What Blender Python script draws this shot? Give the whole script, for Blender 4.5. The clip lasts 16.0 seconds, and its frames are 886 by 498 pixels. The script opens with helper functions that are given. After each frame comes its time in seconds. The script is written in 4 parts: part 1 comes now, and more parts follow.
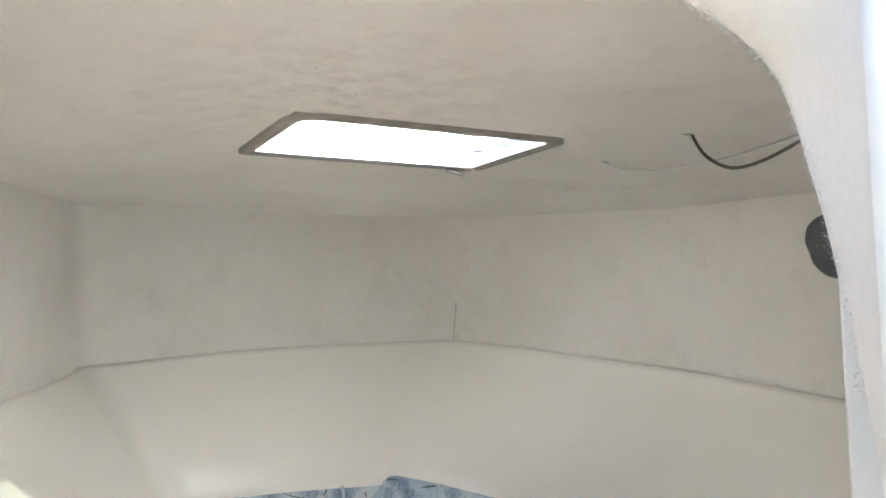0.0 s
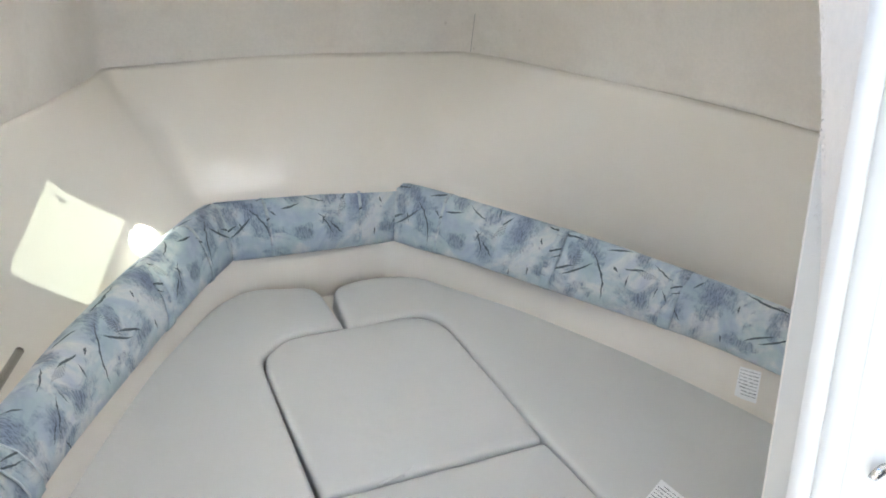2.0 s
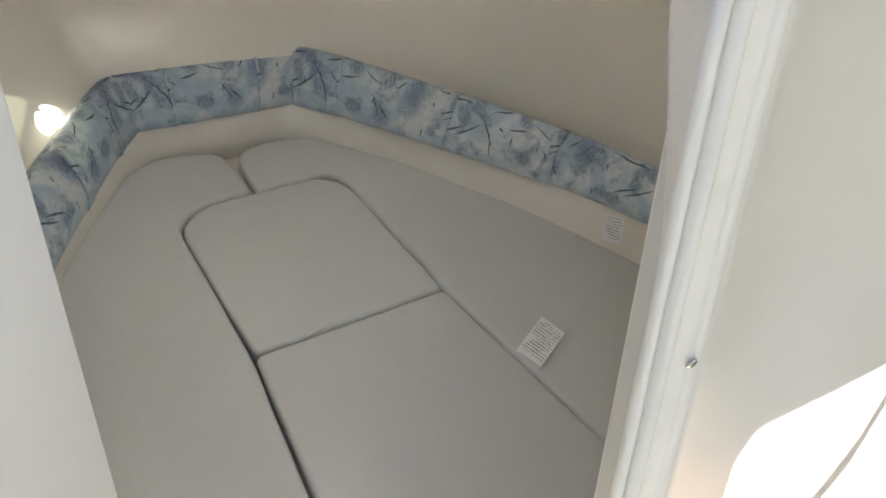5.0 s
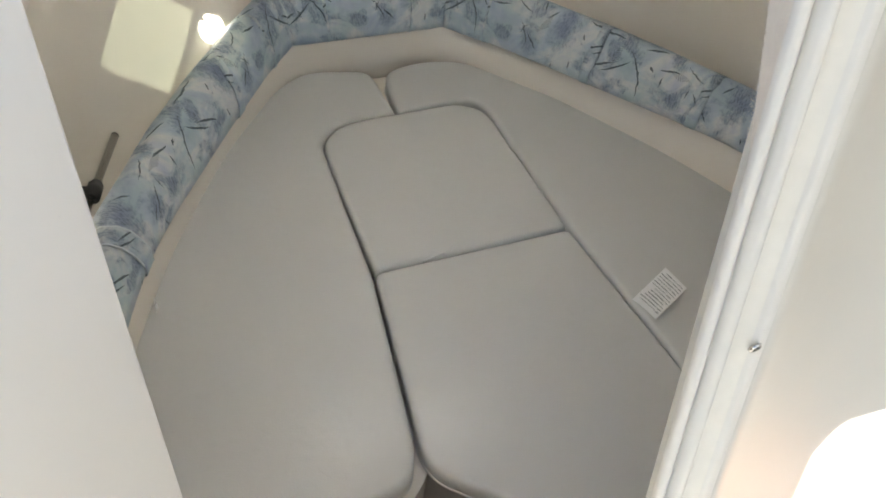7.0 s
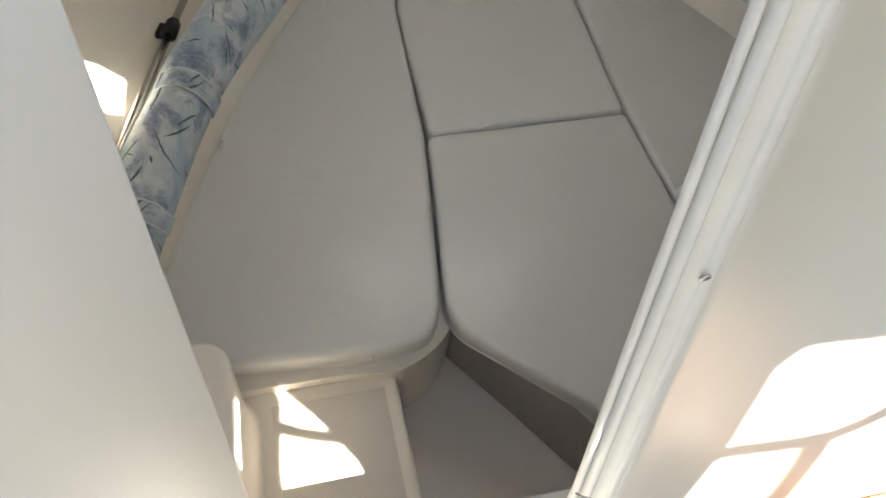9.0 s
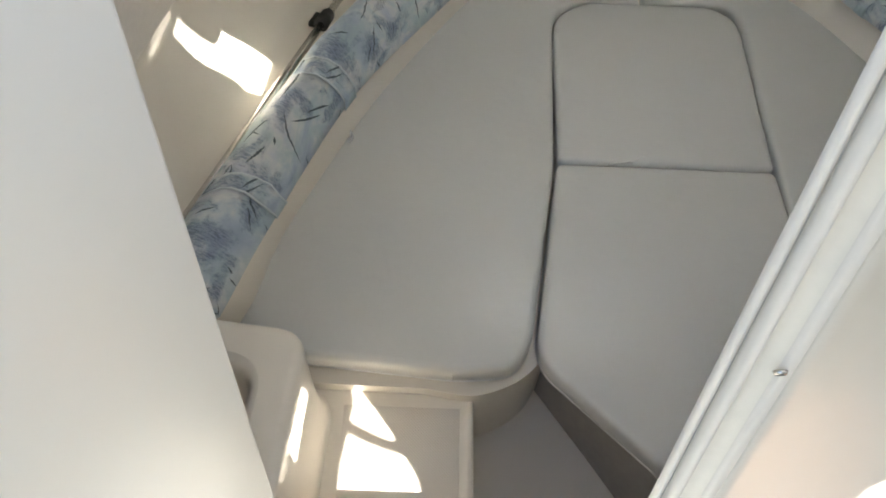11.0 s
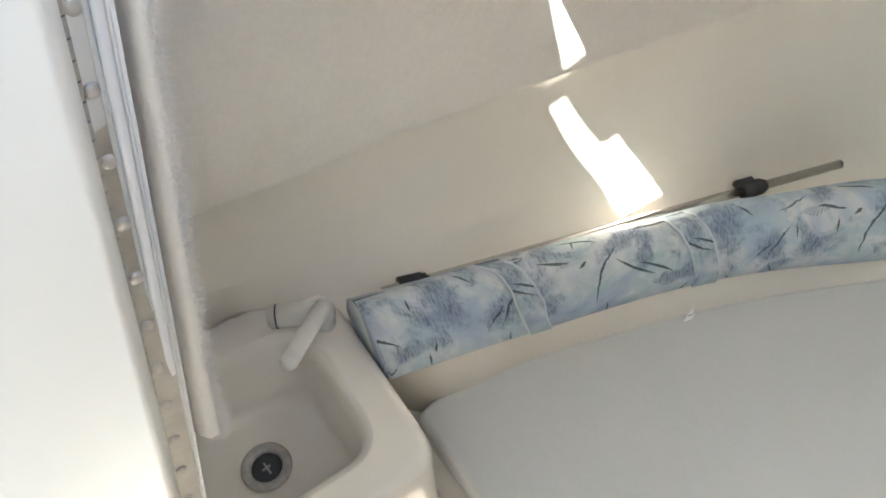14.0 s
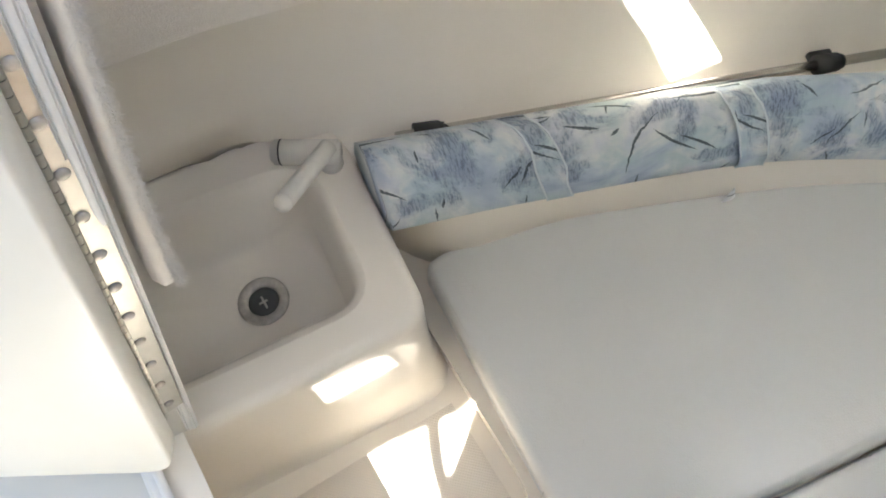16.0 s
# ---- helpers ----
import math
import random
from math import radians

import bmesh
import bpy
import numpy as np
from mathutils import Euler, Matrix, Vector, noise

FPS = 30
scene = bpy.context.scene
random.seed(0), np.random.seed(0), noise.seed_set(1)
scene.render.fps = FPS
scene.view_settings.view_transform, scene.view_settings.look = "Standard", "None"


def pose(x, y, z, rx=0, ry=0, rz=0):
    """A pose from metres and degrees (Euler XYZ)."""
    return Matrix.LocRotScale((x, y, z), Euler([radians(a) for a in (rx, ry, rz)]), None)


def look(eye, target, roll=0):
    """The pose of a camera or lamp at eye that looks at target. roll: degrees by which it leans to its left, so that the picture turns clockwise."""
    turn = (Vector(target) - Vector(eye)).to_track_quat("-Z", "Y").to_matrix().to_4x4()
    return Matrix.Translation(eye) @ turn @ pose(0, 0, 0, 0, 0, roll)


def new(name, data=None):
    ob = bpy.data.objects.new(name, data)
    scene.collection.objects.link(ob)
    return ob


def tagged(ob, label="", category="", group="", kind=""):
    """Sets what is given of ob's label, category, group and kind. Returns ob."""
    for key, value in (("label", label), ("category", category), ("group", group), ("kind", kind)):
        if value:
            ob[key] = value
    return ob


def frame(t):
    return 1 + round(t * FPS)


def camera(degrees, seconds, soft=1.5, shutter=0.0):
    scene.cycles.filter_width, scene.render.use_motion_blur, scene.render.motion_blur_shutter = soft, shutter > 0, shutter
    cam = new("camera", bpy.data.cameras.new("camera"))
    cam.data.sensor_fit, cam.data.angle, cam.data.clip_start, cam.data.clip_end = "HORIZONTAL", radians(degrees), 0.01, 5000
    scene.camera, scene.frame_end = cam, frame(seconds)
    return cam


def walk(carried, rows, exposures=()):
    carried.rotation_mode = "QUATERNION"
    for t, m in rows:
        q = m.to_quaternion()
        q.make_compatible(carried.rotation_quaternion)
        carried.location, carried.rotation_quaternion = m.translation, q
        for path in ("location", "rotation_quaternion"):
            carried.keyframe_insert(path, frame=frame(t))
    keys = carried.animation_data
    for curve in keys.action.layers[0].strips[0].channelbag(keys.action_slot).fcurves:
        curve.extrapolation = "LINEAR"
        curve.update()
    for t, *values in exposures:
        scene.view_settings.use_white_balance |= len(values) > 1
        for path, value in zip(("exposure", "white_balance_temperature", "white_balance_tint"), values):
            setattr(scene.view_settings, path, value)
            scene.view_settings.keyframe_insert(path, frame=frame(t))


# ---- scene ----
from mathutils import geometry

CAM = camera(57.25, 16.0, soft=1.8)
PATH = [
    (0, (-0.6201, -0.9935, 1.5060), (0.1453, 0.4032, 1.3534), 4.19),
    (0.2, (-0.6201, -0.9935, 1.5060), (0.1461, 0.4002, 1.3312), 4.35),
    (0.5, (-0.6202, -0.9937, 1.5061), (0.1421, 0.3831, 1.2175), 5.07),
    (0.6, (-0.6203, -0.9940, 1.5062), (0.1429, 0.3730, 1.1764), 5.00),
    (0.8, (-0.6207, -0.9949, 1.5066), (0.1401, 0.3522, 1.0983), 5.52),
    (1, (-0.6209, -0.9953, 1.5069), (0.1341, 0.3320, 1.0290), 6.01),
    (1.2, (-0.6212, -0.9959, 1.5072), (0.1222, 0.3122, 0.9627), 6.23),
    (1.5, (-0.6276, -1.0013, 1.5367), (0.1003, 0.2763, 0.9056), 6.59),
    (2, (-0.6287, -1.0113, 1.5868), (0.0752, 0.2231, 0.8515), 7.05),
    (2.5, (-0.6327, -1.0340, 1.6603), (0.0241, 0.1768, 0.8464), 6.65),
    (3, (-0.6503, -1.0740, 1.7263), (0.0068, 0.1228, 0.8922), 7.31),
    (3.5, (-0.6765, -1.0684, 1.7735), (0.0261, 0.0886, 0.9205), 8.23),
    (4, (-0.7153, -1.0621, 1.7645), (0.0620, 0.0420, 0.9062), 9.39),
    (4.5, (-0.7342, -1.0530, 1.7687), (0.1185, -0.0388, 0.8719), 10.77),
    (5, (-0.7418, -1.0496, 1.7744), (0.0973, -0.1281, 0.7710), 11.87),
    (7.5, (-0.6475, -1.0941, 1.8313), (-0.1976, -0.1301, 0.6362), 8.39),
    (8, (-0.6324, -1.1091, 1.8717), (-0.2432, -0.2183, 0.6009), 9.36),
    (8.5, (-0.6187, -1.1142, 1.9127), (-0.2734, -0.3359, 0.5580), 10.98),
    (11, (-0.5136, -1.0875, 1.8845), (-0.4785, -0.2479, 0.5230), 4.41),
    (11.5, (-0.4849, -1.0771, 1.8712), (-0.6137, -0.2195, 0.5265), -0.05),
    (12, (-0.4136, -1.0180, 1.8494), (-0.7242, -0.2094, 0.5041), -2.29),
    (12.5, (-0.3527, -0.9678, 1.8443), (-0.8161, -0.2552, 0.4888), -3.85),
    (13, (-0.3020, -0.9127, 1.8599), (-0.8255, -0.2475, 0.5022), -2.60),
    (13.5, (-0.2969, -0.8590, 1.8235), (-0.9547, -0.2028, 0.5209), -4.23),
    (14, (-0.3361, -0.7816, 1.7726), (-1.1020, -0.2015, 0.4931), -2.72),
    (14.5, (-0.3575, -0.7213, 1.7475), (-1.1538, -0.2910, 0.4281), -3.39),
    (15, (-0.3455, -0.6894, 1.7312), (-1.0901, -0.3309, 0.3612), -2.57),
    (15.5, (-0.3458, -0.6767, 1.7265), (-1.0089, -0.3606, 0.3051), -4.23),
    (16, (-0.3476, -0.6709, 1.7288), (-0.9562, -0.3750, 0.2790), -5.91),
]
EXPOSURES = [(0, 3.89, 6220, 10), (2, 3.94, 6130, 10), (3, 3.58, 6310, 11), (4, 3.43, 6460, 11), (4.5, 3.39, 6750, 10), (5, 3.07, 6850, 9), (7.5, 3.24, 6890, 10), (8, 3.17, 6890, 10), (8.5, 2.90, 6890, 9),
             (11, 3.04, 6690, 8), (12.5, 3.31, 6440, 8), (13.5, 3.54, 6440, 8), (16, 3.64, 6490, 9)]
walk(CAM, [(t, look(e, a, r)) for t, e, a, r in PATH], EXPOSURES)
# ---- light ----
SUN_WAY = Vector((-1.1, 1.07, -2.05)).normalized()
sun = new("sun", bpy.data.lights.new("sun", "SUN"))
sun.data.energy, sun.data.angle, sun.data.color = 5.0, radians(0.3), (1.0, 0.96, 0.90)
sun.matrix_world = look((3, -2, 6), Vector((3, -2, 6)) + SUN_WAY)
world = bpy.data.worlds.new("sky")
scene.world = world
world.use_nodes = True
wn = world.node_tree.nodes
sky = wn.new("ShaderNodeTexSky")
sky.sky_type, sky.sun_disc = "NISHITA", False
sky.sun_elevation = math.asin(-SUN_WAY.z)
sky.sun_rotation = math.atan2(-SUN_WAY.x, -SUN_WAY.y)
world.node_tree.links.new(sky.outputs["Color"], wn["Background"].inputs["Color"])
wn["Background"].inputs["Strength"].default_value = 0.05


# ---- materials ----
def material(name, rough=0.5, metal=0.0, spec=0.5):
    m = bpy.data.materials.new(name)
    m.use_nodes = True
    nt = m.node_tree
    b = nt.nodes["Principled BSDF"]
    b.inputs["Roughness"].default_value = rough
    b.inputs["Metallic"].default_value = metal
    b.inputs["Specular IOR Level"].default_value = spec
    return m, nt, b


def node(nt, kind, **inputs):
    n = nt.nodes.new(kind)
    for k, v in inputs.items():
        n.inputs[k.replace("_", " ")].default_value = v
    return n


def coords(nt, scale=(1, 1, 1), kind="Object"):
    tc = nt.nodes.new("ShaderNodeTexCoord")
    mp = node(nt, "ShaderNodeMapping", Scale=scale)
    nt.links.new(tc.outputs[kind], mp.inputs["Vector"])
    return mp.outputs["Vector"]


def noise_of(nt, vec, scale, detail=4.0, rough=0.55, distortion=0.0):
    n = node(nt, "ShaderNodeTexNoise", Scale=scale, Detail=detail, Roughness=rough, Distortion=distortion)
    nt.links.new(vec, n.inputs["Vector"])
    return n.outputs["Fac"]


def ramp(nt, fac, stops, mode="LINEAR"):
    r = nt.nodes.new("ShaderNodeValToRGB")
    r.color_ramp.interpolation = mode
    while len(r.color_ramp.elements) < len(stops):
        r.color_ramp.elements.new(0.5)
    for e, (p, c) in zip(r.color_ramp.elements, stops):
        e.position, e.color = p, (*c, 1) if len(c) == 3 else c
    nt.links.new(fac, r.inputs["Fac"])
    return r.outputs["Color"]


def mix(nt, fac, a, b, mode="MIX"):
    m = nt.nodes.new("ShaderNodeMix")
    m.data_type, m.blend_type = "RGBA", mode
    for sock, v in ((m.inputs[0], fac), (m.inputs[6], a), (m.inputs[7], b)):
        if isinstance(v, (int, float)):
            sock.default_value = v
        elif isinstance(v, tuple):
            sock.default_value = (*v, 1)
        else:
            nt.links.new(v, sock)
    return m.outputs[2]


def calc(nt, op, a, b=0.0, c=0.0):
    m = nt.nodes.new("ShaderNodeMath")
    m.operation = op
    for sock, v in zip(m.inputs, (a, b, c)):
        if isinstance(v, (int, float)):
            sock.default_value = v
        else:
            nt.links.new(v, sock)
    return m.outputs[0]


def bump(nt, b, height, strength, distance):
    n = node(nt, "ShaderNodeBump", Strength=strength, Distance=distance)
    nt.links.new(height, n.inputs["Height"])
    nt.links.new(n.outputs["Normal"], b.inputs["Normal"])


def gelcoat(name, base, rough, wave=0.025, coat=0.19):
    m, nt, b = material(name, rough, spec=0.06 if coat else 0.5)
    v = coords(nt)
    big = noise_of(nt, v, 2.2, 3)
    fine = noise_of(nt, v, 60, 4)
    lo = tuple(c * f for c, f in zip(base, (0.96, 0.95, 0.925)))
    col = mix(nt, ramp(nt, big, [(0.35, (0, 0, 0)), (0.7, (1, 1, 1))]), base, lo)
    specks = ramp(nt, noise_of(nt, v, 240, 2), [(0.74, (0, 0, 0)), (0.78, (1, 1, 1))])
    col = mix(nt, calc(nt, "MULTIPLY", specks, 0.12), col, tuple(c * 0.6 for c in base))
    nt.links.new(col, b.inputs["Base Color"])
    nt.links.new(calc(nt, "MULTIPLY_ADD", fine, 0.12, rough - 0.04), b.inputs["Roughness"])
    bump(nt, b, noise_of(nt, v, 9, 2), wave, 0.01)
    b.inputs["Coat Weight"].default_value = coat
    b.inputs["Coat Roughness"].default_value = 0.025
    return m


GEL = gelcoat("cream_gelcoat", (0.86, 0.805, 0.72), 0.5, 0.006, 0.28)
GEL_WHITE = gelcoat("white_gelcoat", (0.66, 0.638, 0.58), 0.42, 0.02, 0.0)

DOOR_WHITE = gelcoat("white_door_gelcoat", (0.81, 0.79, 0.735), 0.34, 0.02, 0.0)


def make_vinyl():
    m, nt, b = material("grey_white_vinyl", 0.40)
    v = coords(nt)
    big = noise_of(nt, v, 3.0, 3)
    col = mix(nt, big, (0.625, 0.622, 0.595), (0.69, 0.68, 0.645))
    specks = ramp(nt, noise_of(nt, v, 90, 2), [(0.76, (0, 0, 0)), (0.80, (1, 1, 1))])
    col = mix(nt, calc(nt, "MULTIPLY", specks, 0.12), col, (0.4, 0.39, 0.37))
    nt.links.new(col, b.inputs["Base Color"])
    vor = node(nt, "ShaderNodeTexVoronoi", Scale=420.0)
    nt.links.new(v, vor.inputs["Vector"])
    h = calc(nt, "MULTIPLY_ADD", noise_of(nt, v, 7, 3), 6.0, calc(nt, "MULTIPLY", vor.outputs["Distance"], 0.25))
    bump(nt, b, h, 0.25, 0.004)
    b.inputs["Coat Weight"].default_value = 0.12
    b.inputs["Coat Roughness"].default_value = 0.12
    return m


VINYL = make_vinyl()


def make_carpet(name, base, mildew):
    m, nt, b = material(name, 0.95, spec=0.15)
    v = coords(nt)
    stain = ramp(nt, noise_of(nt, v, 3.2, 4, 0.55, 0.4), [(0.42, (0, 0, 0)), (0.70, (1, 1, 1))])
    dark = ramp(nt, noise_of(nt, v, 9, 5, 0.65), [(0.52, (0, 0, 0)), (0.80, (1, 1, 1))])
    area = ramp(nt, noise_of(nt, v, 2.6, 2, 0.5), [(0.52, (0, 0, 0)), (0.66, (0.5, 0.5, 0.5))])
    if mildew > 0.5:
        # damp has got in along the after edge of the hatch
        damp = node(nt, "ShaderNodeMapping", Location=(0.26, 0.06, -1.59), Scale=(1.0, 1.0, 1.0))
        nt.links.new(coords(nt), damp.inputs["Vector"])
        far = nt.nodes.new("ShaderNodeVectorMath")
        far.operation = "LENGTH"
        nt.links.new(damp.outputs["Vector"], far.inputs[0])
        area = ramp(nt, calc(nt, "MULTIPLY_ADD", noise_of(nt, v, 14, 3), 0.18, far.outputs["Value"]), [(0.10, (1, 1, 1)), (0.42, (0.0, 0.0, 0.0))])
        area = calc(nt, "MAXIMUM", area, ramp(nt, noise_of(nt, v, 4.2, 3, 0.6), [(0.54, (0, 0, 0)), (0.74, (0.75, 0.75, 0.75))]))
    spots = ramp(nt, noise_of(nt, v, 24, 7, 0.72), [(0.44, (0, 0, 0)), (0.74, (1, 1, 1))])
    mottle = noise_of(nt, v, 130, 4, 0.7)
    fib = noise_of(nt, v, 520, 3, 0.7)
    col = mix(nt, calc(nt, "MULTIPLY", stain, 0.40), base, tuple(c * f for c, f in zip(base, (0.84, 0.80, 0.74))))
    col = mix(nt, calc(nt, "MULTIPLY", dark, 0.30), col, tuple(c * f for c, f in zip(base, (0.70, 0.66, 0.60))))
    col = mix(nt, calc(nt, "MULTIPLY", ramp(nt, mottle, [(0.35, (0, 0, 0)), (0.68, (1, 1, 1))]), 0.16), col, tuple(c * 0.66 for c in base))
    col = mix(nt, calc(nt, "MULTIPLY", calc(nt, "MULTIPLY", spots, area), mildew), col, tuple(c * f for c, f in zip(base, (0.58, 0.52, 0.45))))
    dots = ramp(nt, noise_of(nt, v, 80, 2, 0.5), [(0.68, (0, 0, 0)), (0.77, (1, 1, 1))])
    col = mix(nt, calc(nt, "MULTIPLY", calc(nt, "MULTIPLY", dots, area), 0.8), col, tuple(c * f for c, f in zip(base, (0.46, 0.42, 0.37))))
    nt.links.new(col, b.inputs["Base Color"])
    bump(nt, b, calc(nt, "ADD", fib, mottle), 0.45, 0.003)
    b.inputs["Sheen Weight"].default_value = 0.25
    return m


CARPET = make_carpet("greige_hull_carpet", (0.84, 0.785, 0.71), 0.30)
CARPET_ROOF = make_carpet("mildewed_roof_carpet", (0.84, 0.785, 0.71), 0.75)


def make_fabric():
    """Blue watercolour print with dark pen strokes; the mesh's UVs are metres."""
    m, nt, b = material("blue_print_fabric", 0.62, spec=0.3)
    v = coords(nt, kind="UV")
    n1 = noise_of(nt, v, 8.5, 4, 0.55, 0.8)
    off = node(nt, "ShaderNodeMapping", Location=(3.1, 7.7, 0))
    nt.links.new(v, off.inputs["Vector"])
    n2 = noise_of(nt, off.outputs["Vector"], 11, 6, 0.66, 0.5)
    off2 = node(nt, "ShaderNodeMapping", Location=(13.1, 2.7, 0))
    nt.links.new(v, off2.inputs["Vector"])
    n3 = noise_of(nt, off2.outputs["Vector"], 11, 4, 0.6, 0.4)
    col = ramp(nt, n1, [(0.30, (0.30, 0.36, 0.48)), (0.40, (0.42, 0.49, 0.58)), (0.48, (0.50, 0.58, 0.615)), (0.56, (0.68, 0.69, 0.66)), (0.63, (0.59, 0.61, 0.65)), (0.72, (0.46, 0.52, 0.61))])
    col = mix(nt, ramp(nt, n3, [(0.47, (0, 0, 0)), (0.63, (0.72, 0.72, 0.72))]), col, (0.42, 0.54, 0.545))
    blot = ramp(nt, n2, [(0.52, (0, 0, 0)), (0.66, (1, 1, 1))])
    brush = node(nt, "ShaderNodeMapping", Scale=(1.0, 0.22, 1.0), Rotation=(0, 0, 0.5))
    nt.links.new(v, brush.inputs["Vector"])
    col = mix(nt, calc(nt, "MULTIPLY", blot, 0.64), col, (0.205, 0.262, 0.385))
    stipple = ramp(nt, noise_of(nt, brush.outputs["Vector"], 260, 3, 0.75), [(0.49, (0, 0, 0)), (0.56, (1, 1, 1))])
    core = ramp(nt, n2, [(0.56, (0, 0, 0)), (0.62, (1, 1, 1))])
    col = mix(nt, calc(nt, "MULTIPLY", calc(nt, "MULTIPLY", core, stipple), 0.62), col, (0.07, 0.095, 0.15))
    wash = noise_of(nt, brush.outputs["Vector"], 60, 4, 0.7)
    col = mix(nt, calc(nt, "MULTIPLY", ramp(nt, wash, [(0.42, (0, 0, 0)), (0.66, (1, 1, 1))]), 0.20), col, (0.33, 0.40, 0.46))
    weave = noise_of(nt, v, 700, 2)
    col = mix(nt, calc(nt, "MULTIPLY", weave, 0.16), col, (0.30, 0.34, 0.40))

    def strokes(scale, length, width, seed, keep, hatched=False):
        mp = node(nt, "ShaderNodeMapping", Location=(seed, seed * 1.7, 0))
        nt.links.new(v, mp.inputs["Vector"])
        wob = nt.nodes.new("ShaderNodeTexNoise")
        wob.inputs["Scale"].default_value = 22.0
        nt.links.new(mp.outputs["Vector"], wob.inputs["Vector"])
        sub = nt.nodes.new("ShaderNodeVectorMath")
        sub.operation = "SUBTRACT"
        nt.links.new(wob.outputs["Color"], sub.inputs[0])
        sub.inputs[1].default_value = (0.5, 0.5, 0.5)
        wv = nt.nodes.new("ShaderNodeVectorMath")
        wv.operation = "MULTIPLY_ADD"
        nt.links.new(sub.outputs["Vector"], wv.inputs[0])
        wv.inputs[1].default_value = (0.025, 0.025, 0.0)
        nt.links.new(mp.outputs["Vector"], wv.inputs[2])
        vo = node(nt, "ShaderNodeTexVoronoi", Scale=scale)
        vo.voronoi_dimensions = "2D"
        nt.links.new(wv.outputs["Vector"], vo.inputs["Vector"])
        d = nt.nodes.new("ShaderNodeVectorMath")
        d.operation = "SUBTRACT"
        nt.links.new(wv.outputs["Vector"], d.inputs[0])
        nt.links.new(vo.outputs["Position"], d.inputs[1])
        sep = nt.nodes.new("ShaderNodeSeparateColor")
        nt.links.new(vo.outputs["Color"], sep.inputs["Color"])
        rot = node(nt, "ShaderNodeVectorRotate")
        rot.rotation_type = "Z_AXIS"
        nt.links.new(d.outputs["Vector"], rot.inputs["Vector"])
        nt.links.new(calc(nt, "MULTIPLY", sep.outputs[0], 6.28), rot.inputs["Angle"])
        xyz = nt.nodes.new("ShaderNodeSeparateXYZ")
        nt.links.new(rot.outputs["Vector"], xyz.inputs["Vector"])
        ax = calc(nt, "ABSOLUTE", xyz.outputs["X"])
        ay = calc(nt, "ABSOLUTE", xyz.outputs["Y"])
        wid = calc(nt, "MULTIPLY", calc(nt, "SUBTRACT", 1.0, calc(nt, "DIVIDE", ax, length)), width)
        ragged = noise_of(nt, wv.outputs["Vector"], 330, 2, 0.6)
        if hatched:
            # a fan of fine parallel pen lines
            lines = calc(nt, "SINE", calc(nt, "MULTIPLY", calc(nt, "ADD", xyz.outputs["X"], calc(nt, "MULTIPLY", xyz.outputs["Y"], 0.6)), 1250.0))
            wid = calc(nt, "MULTIPLY", wid, calc(nt, "GREATER_THAN", calc(nt, "ADD", lines, ragged), 0.75))
        else:
            wid = calc(nt, "MULTIPLY", wid, calc(nt, "MULTIPLY_ADD", ragged, 2.6, -0.3))
        a = calc(nt, "LESS_THAN", ay, wid)
        return calc(nt, "MULTIPLY", a, calc(nt, "LESS_THAN", sep.outputs[1], keep))

    # one repeat of the print: pen strokes (along, up, half length, angle, half width, bend)
    # and brushed patches (along, up, two radii, angle)
    repeat = 0.49
    xyz = nt.nodes.new("ShaderNodeSeparateXYZ")
    nt.links.new(v, xyz.inputs["Vector"])
    wob = calc(nt, "MULTIPLY_ADD", noise_of(nt, v, 40, 2), 0.010, -0.005)
    uu = calc(nt, "ADD", xyz.outputs["X"], wob)
    vv = calc(nt, "ADD", xyz.outputs["Y"], wob)
    ragged = calc(nt, "MULTIPLY_ADD", noise_of(nt, v, 330, 2, 0.6), 2.4, -0.2)
    soft = noise_of(nt, v, 55, 5, 0.7)

    def local(u0, v0, turn):
        du = calc(nt, "WRAP", calc(nt, "SUBTRACT", 1.512 - u0, uu), repeat / 2, -repeat / 2)
        dv = calc(nt, "ADD", vv, -0.062 - v0)
        c, k = math.cos(turn), math.sin(turn)
        return (calc(nt, "ADD", calc(nt, "MULTIPLY", du, c), calc(nt, "MULTIPLY", dv, k)),
                calc(nt, "SUBTRACT", calc(nt, "MULTIPLY", dv, c), calc(nt, "MULTIPLY", du, k)))

    brushy = noise_of(nt, v, 24, 6, 0.72, 0.6)
    for u0, v0, ru, rv, turn in ((.160, .098, .038, .066, .2), (.247, .040, .046, .032, .9), (.325, .030, .032, .026, .3), (.345, .132, .024, .036, -.6), (.470, .115, .052, .022, .5), (.075, .018, .044, .020, .1), (.020, .085, .020, .042, -.3)):
        a, c = local(u0, v0, turn)
        d = calc(nt, "SQRT", calc(nt, "ADD", calc(nt, "POWER", calc(nt, "DIVIDE", calc(nt, "ABSOLUTE", a), ru), 2.0), calc(nt, "POWER", calc(nt, "DIVIDE", calc(nt, "ABSOLUTE", c), rv), 2.0)))
        d = calc(nt, "MULTIPLY_ADD", calc(nt, "ADD", calc(nt, "MULTIPLY_ADD", brushy, 2.0, -1.0), calc(nt, "SUBTRACT", soft, 0.5)), 1.1, d)
        inside = ramp(nt, d, [(0.45, (1, 1, 1)), (1.0, (0, 0, 0))])
        col = mix(nt, calc(nt, "MULTIPLY", inside, 0.64), col, (0.215, 0.268, 0.370))
        col = mix(nt, calc(nt, "MULTIPLY", calc(nt, "MULTIPLY", inside, stipple), 0.58), col, (0.085, 0.112, 0.155))
    pen = None
